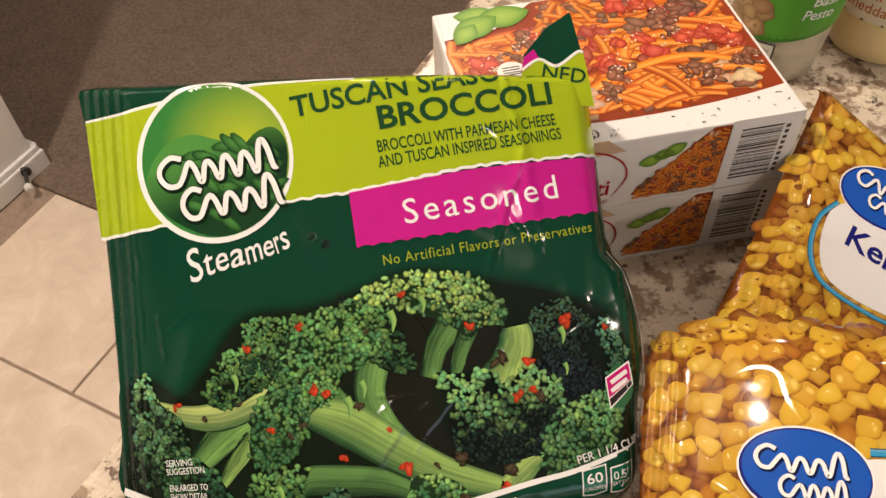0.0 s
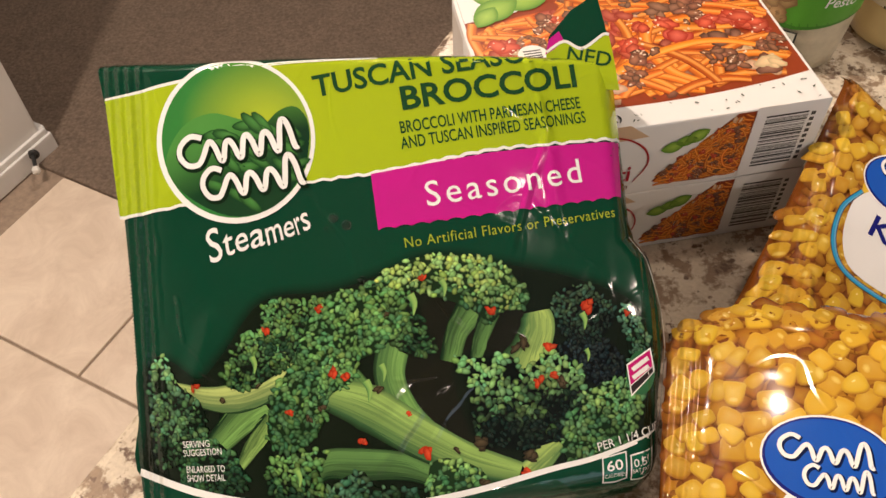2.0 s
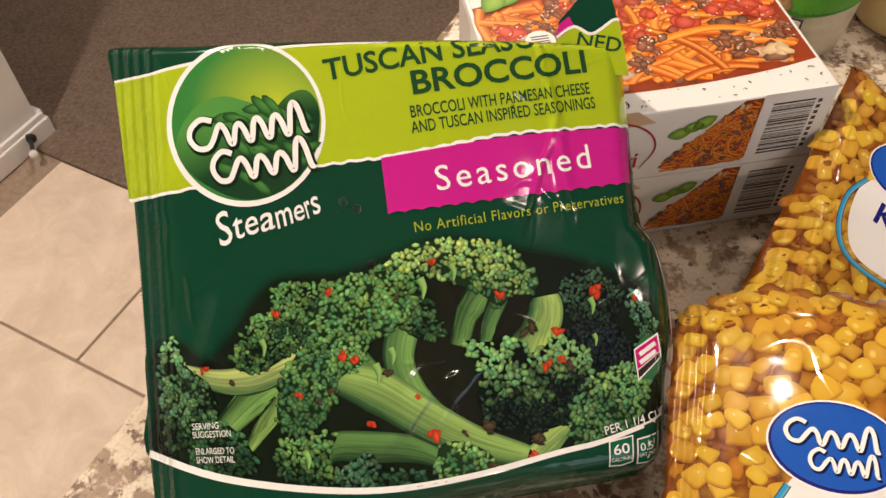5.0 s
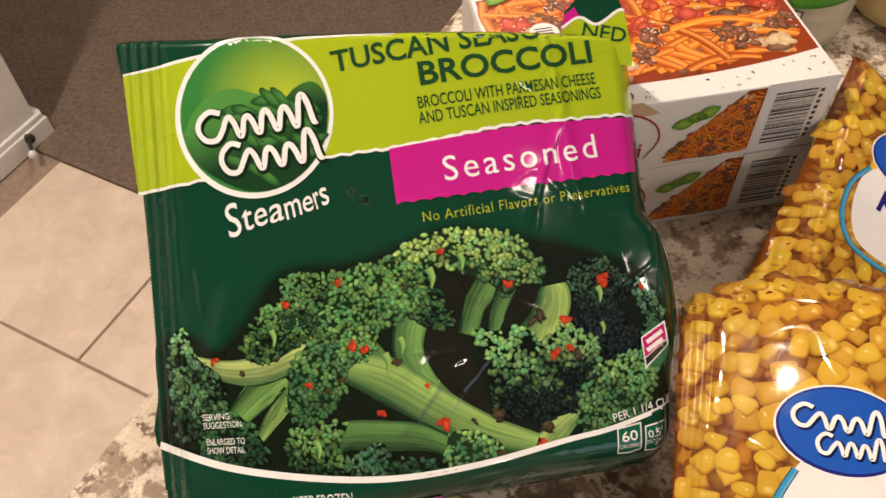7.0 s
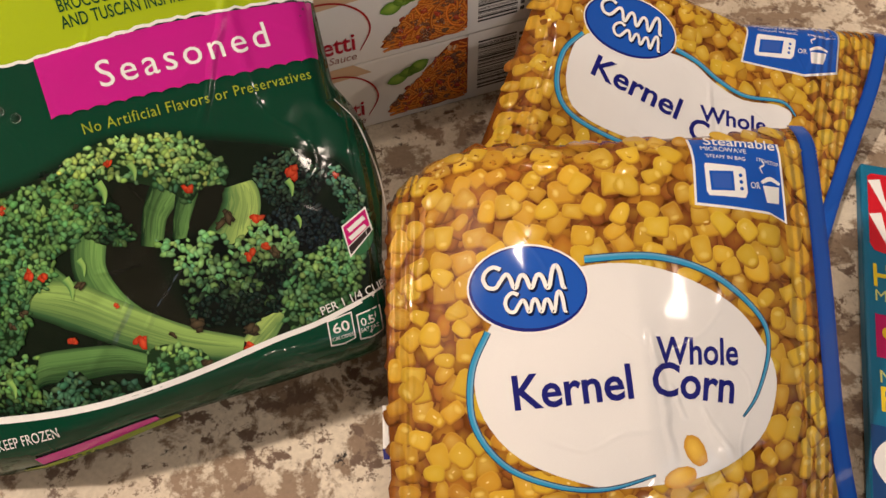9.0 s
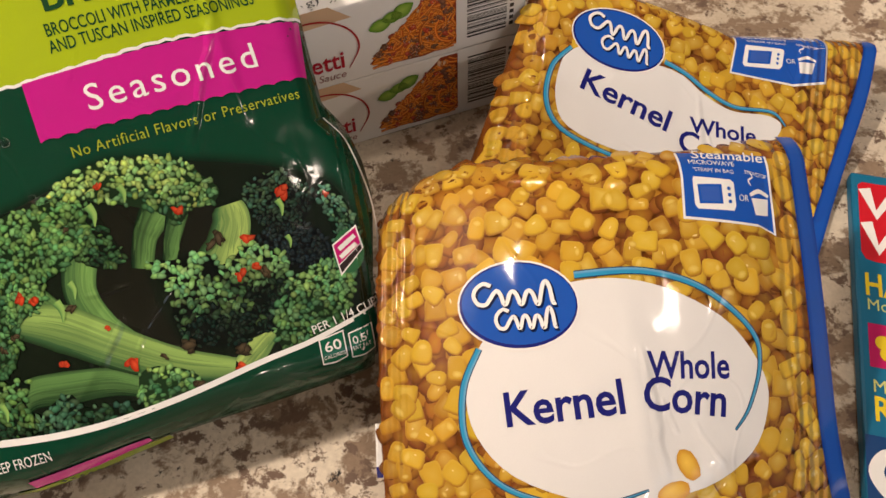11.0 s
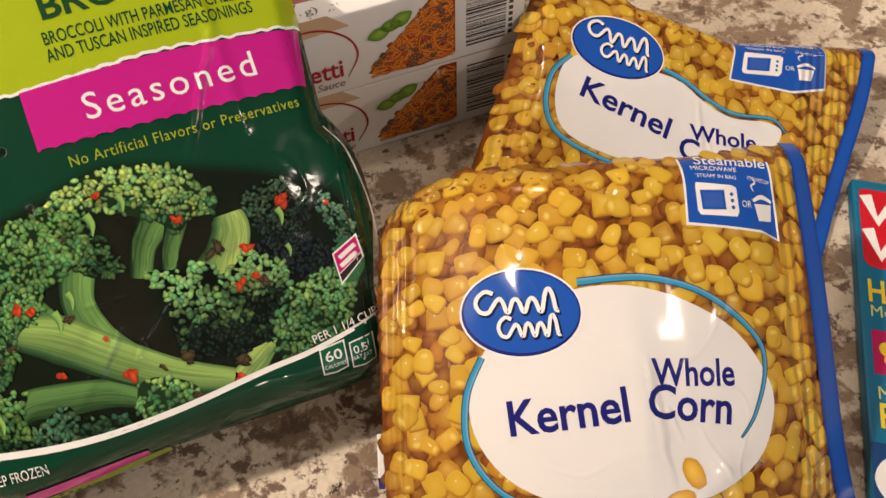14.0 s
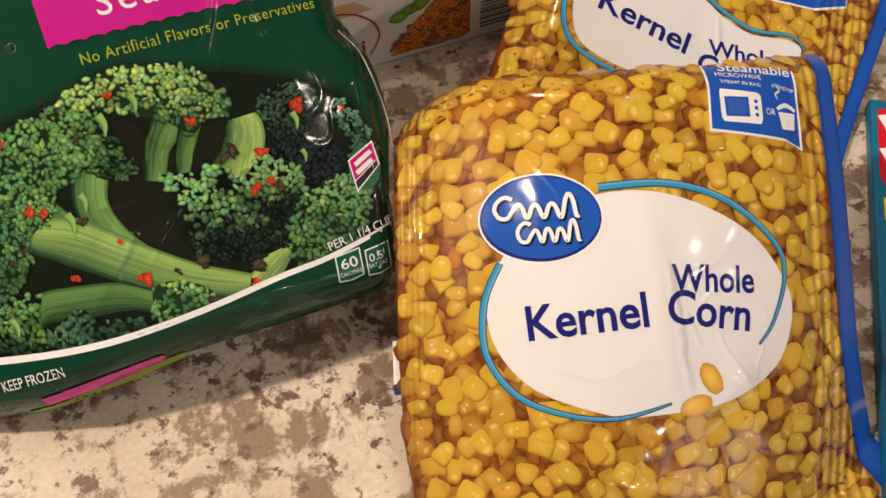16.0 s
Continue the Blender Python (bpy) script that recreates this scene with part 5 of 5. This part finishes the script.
def label_on(jar, name, cx, cy, radius, slope, low, toward, draw, label):
    """Printing wrapped round a jar: a along its round, b up it, both in millimetres."""
    ink = Ink(3)
    draw(ink)

    class Round:
        def place(self, ab, lift=0.0):
            ab = np.asarray(ab, float)
            k = radians(toward) + ab[:, 0] / (radius * 1000)
            r = radius + slope * (ab[:, 1] / 1000) + 0.0008 + np.asarray(lift) / 1000
            return np.stack([cx + r * np.cos(k), cy + r * np.sin(k), low + ab[:, 1] / 1000], 1)
    ink.build(name, Round(), CARD, jar, label)


def pesto_jar():
    x, y = 0.527, 0.712
    jar = base_of("sauce_jar", x, y, TOP, "tapered jar of creamy pesto sauce with a green label", "jar")
    m = pose(x, y, TOP)
    part("body", lathe([(0.020, 0.0), (0.0275, 0.003), (0.0292, 0.012), (0.0375, 0.105), (0.036, 0.118), (0.030, 0.125)], m), PESTO, jar)
    part("lid", lathe([(0.031, 0.1255), (0.0325, 0.127), (0.0325, 0.141), (0.031, 0.143)], m), LID, jar, "dark screw lid")

    def draw(ink):
        ink.poly([(-40, 40), (-10, 38), (26, 46), (26, 92), (-40, 92)], (0.09, 0.32, 0.03), 0.1)
        ink.strip([(-40, 40), (-20, 37), (0, 40), (26, 46)], (3, 5, 2), [(0.05, 0.2, 0.02)] * 2, 0.12)
        ink.text("Basil", (3, 64), (17, 65), 7, PAPER, 0.25, 0.01, 0.25)
        ink.text("Pesto", (0, 54), (16, 55), 7, PAPER, 0.25, 0.01, 0.25)
        ink.poly([(-40, 84), (26, 84), (26, 93), (-40, 93)], (0.62, 0.58, 0.5), 0.2)
        for i in range(30):
            ink.fan(random.uniform(-38, -18), random.uniform(34, 66), wobbly(random.uniform(4, 7), 9, 0.2), jitter((0.42, 0.27, 0.12), 0.2), (0.20, 0.11, 0.045), 0.2 + 0.01 * i)
        ink.poly([(-34, 14), (-8, 14), (-8, 34), (-34, 34)], (0.05, 0.05, 0.04), 0.62)
        ink.poly([(-34, 15), (-9, 15), (-9, 33), (-34, 33)], (0.66, 0.63, 0.52), 0.66)
        ink.text("WITH", (-20, 27), (-11, 27), 3, (0.12, 0.12, 0.1), 0.72)
    label_on(jar, "label", x, y, 0.0284, 0.088, TOP, -92, draw, "green printed label")


def cheddar_jar():
    x, y = 0.604, 0.732
    jar = base_of("sauce_jar", x, y, TOP, "round glass jar of pale cheddar sauce with a cream label", "jar")
    m = pose(x, y, TOP)
    part("body", lathe([(0.027, 0.0), (0.0325, 0.004), (0.0345, 0.014), (0.0345, 0.026), (0.0335, 0.030), (0.0335, 0.098), (0.029, 0.108), (0.027, 0.115)], m), CHEESE, jar)
    part("lid", lathe([(0.030, 0.1155), (0.031, 0.117), (0.031, 0.129), (0.0295, 0.131)], m), LID, jar, "dark screw lid")

    def draw(ink):
        ink.poly([(-60, 32), (60, 32), (60, 90), (-60, 90)], (0.72, 0.66, 0.5), 0.1)
        ink.strip([(-60, 33), (0, 32.5), (60, 33)], (1.6, 1.6, 1.6), [(0.09, 0.05, 0.02)] * 2, 0.2)
        ink.text("MADE WITH", (-24, 58), (6, 58), 4, (0.12, 0.09, 0.06), 0.25)
        ink.text("Real", (-24, 48), (-6, 48), 7, (0.5, 0.14, 0.02), 0.25, 0.006)
        ink.text("Cheddar", (-30, 38), (4, 38), 7, (0.5, 0.14, 0.02), 0.25, 0.006)
    label_on(jar, "label", x, y, 0.0338, 0.0, TOP, -118, draw, "cream printed label")


pesto_jar()
cheddar_jar()

# ---- teal packet ----


def teal_packet():
    m = pose(0.5745, 0.3055, TOP + 0.0005, 0, 0, -21.9)
    pack = base_of("flat_packet", *m.translation, "flat teal cardboard packet with red and blue panels", "packet")
    bm = block(0.15, 0.30, 0.007, m @ pose(0.075, 0.026, 0), 0.0015)
    me = bpy.data.meshes.new("body")
    bm.to_mesh(me)
    bm.free()
    teal = (0.006, 0.14, 0.26)
    finish(me, np.zeros((len(me.vertices), 2)), [teal] * len(me.vertices))
    part("body", me, CARD, pack)
    top = Sheet(m @ Vector((0, 0, 0.007)), m.to_3x3() @ Vector((1, 0, 0)), m.to_3x3() @ Vector((0, 1, 0)), lambda a, b: 0 * a)
    ink = Ink(20)
    red = (0.55, 0.008, 0.02)
    ink.poly([(3, 127), (3, 168), (5, 170), (120, 170), (120, 122), (9, 122), (5, 123)], red, 0.1)
    for y in (149, 128):
        ink.strip([(6, y + 17), (11, y + 1), (20, y + 17)], (6, 6, 4), [PAPER, PAPER], 0.2, 1)
        ink.strip([(20, y + 17), (24, y + 1), (34, y + 17)], (6, 6, 3), [PAPER, PAPER], 0.2, 1)
    yellow = (0.75, 0.55, 0.02)
    ink.text("HA", (4, 103), (20, 103), 12, yellow, 0.2, 0.02)
    ink.text("Moo", (4.5, 95), (18, 95), 6, (0.62, 0.62, 0.2), 0.2)
    ink.poly([(4, 66), (40, 66), (40, 88), (4, 88)], (0.45, 0.006, 0.10), 0.1)
    for i in range(5):
        ink.poly(oval(15 + 5 * math.cos(i * 1.257 + 0.3), 77 + 5 * math.sin(i * 1.257 + 0.3), 3.7, 3.7, 0, 14), yellow, 0.2 + 0.01 * i)
    ink.poly(oval(15, 77, 2.6, 2.6, 0, 14), (0.6, 0.2, 0.02), 0.3)
    ink.text("Mu", (5, 54), (14, 54), 6, (0.62, 0.62, 0.2), 0.2)
    ink.text("R", (5, 41), (12, 41), 11, yellow, 0.2, 0.02)
    ink.poly([(0.4, -120), (120, -120), (120, 34), (0.4, 34)], (0.008, 0.05, 0.17), 0.1)
    ink.strip([(17, 28), (8, 26), (4, 18), (9, 10), (17, 6), (16, -4), (6, -8)], (4, 5, 6, 6, 6, 5, 4), [PAPER, PAPER], 0.2, 5)
    ink.build("printing", top, CARD, pack, "red, yellow and blue printed panels")


teal_packet()

# ---- floor tiles ----
ROW, WIDE = 0.361, 0.375
tile_mesh = None
for row in range(-7, 2):
    for col in range(-7, 2):
        x0 = 0.261 + (row - 1) * ROW
        y0 = 0.717 + col * WIDE + (0.5 * WIDE if row % 2 == 0 else 0)
        if x0 > 0.3 or y0 + WIDE > 1.45 or y0 < -1.6:
            continue
        x1 = min(x0 + ROW, 0.622)
        if tile_mesh is None:
            tile_bm = block(ROW - 0.0055, WIDE - 0.0055, 0.008, Matrix(), 0.0015, 1)
            tile_mesh = bpy.data.meshes.new("tile")
            tile_bm.to_mesh(tile_mesh)
            tile_bm.free()
            tile_mesh.materials.append(CERAMIC)
        tile = new("tile", tile_mesh)
        tile.matrix_basis = KITCHEN @ pose(x0 + ROW / 2, y0 + WIDE / 2, -0.0065)
        tile.parent = floor
        tile.matrix_parent_inverse = floor.matrix_basis.inverted()
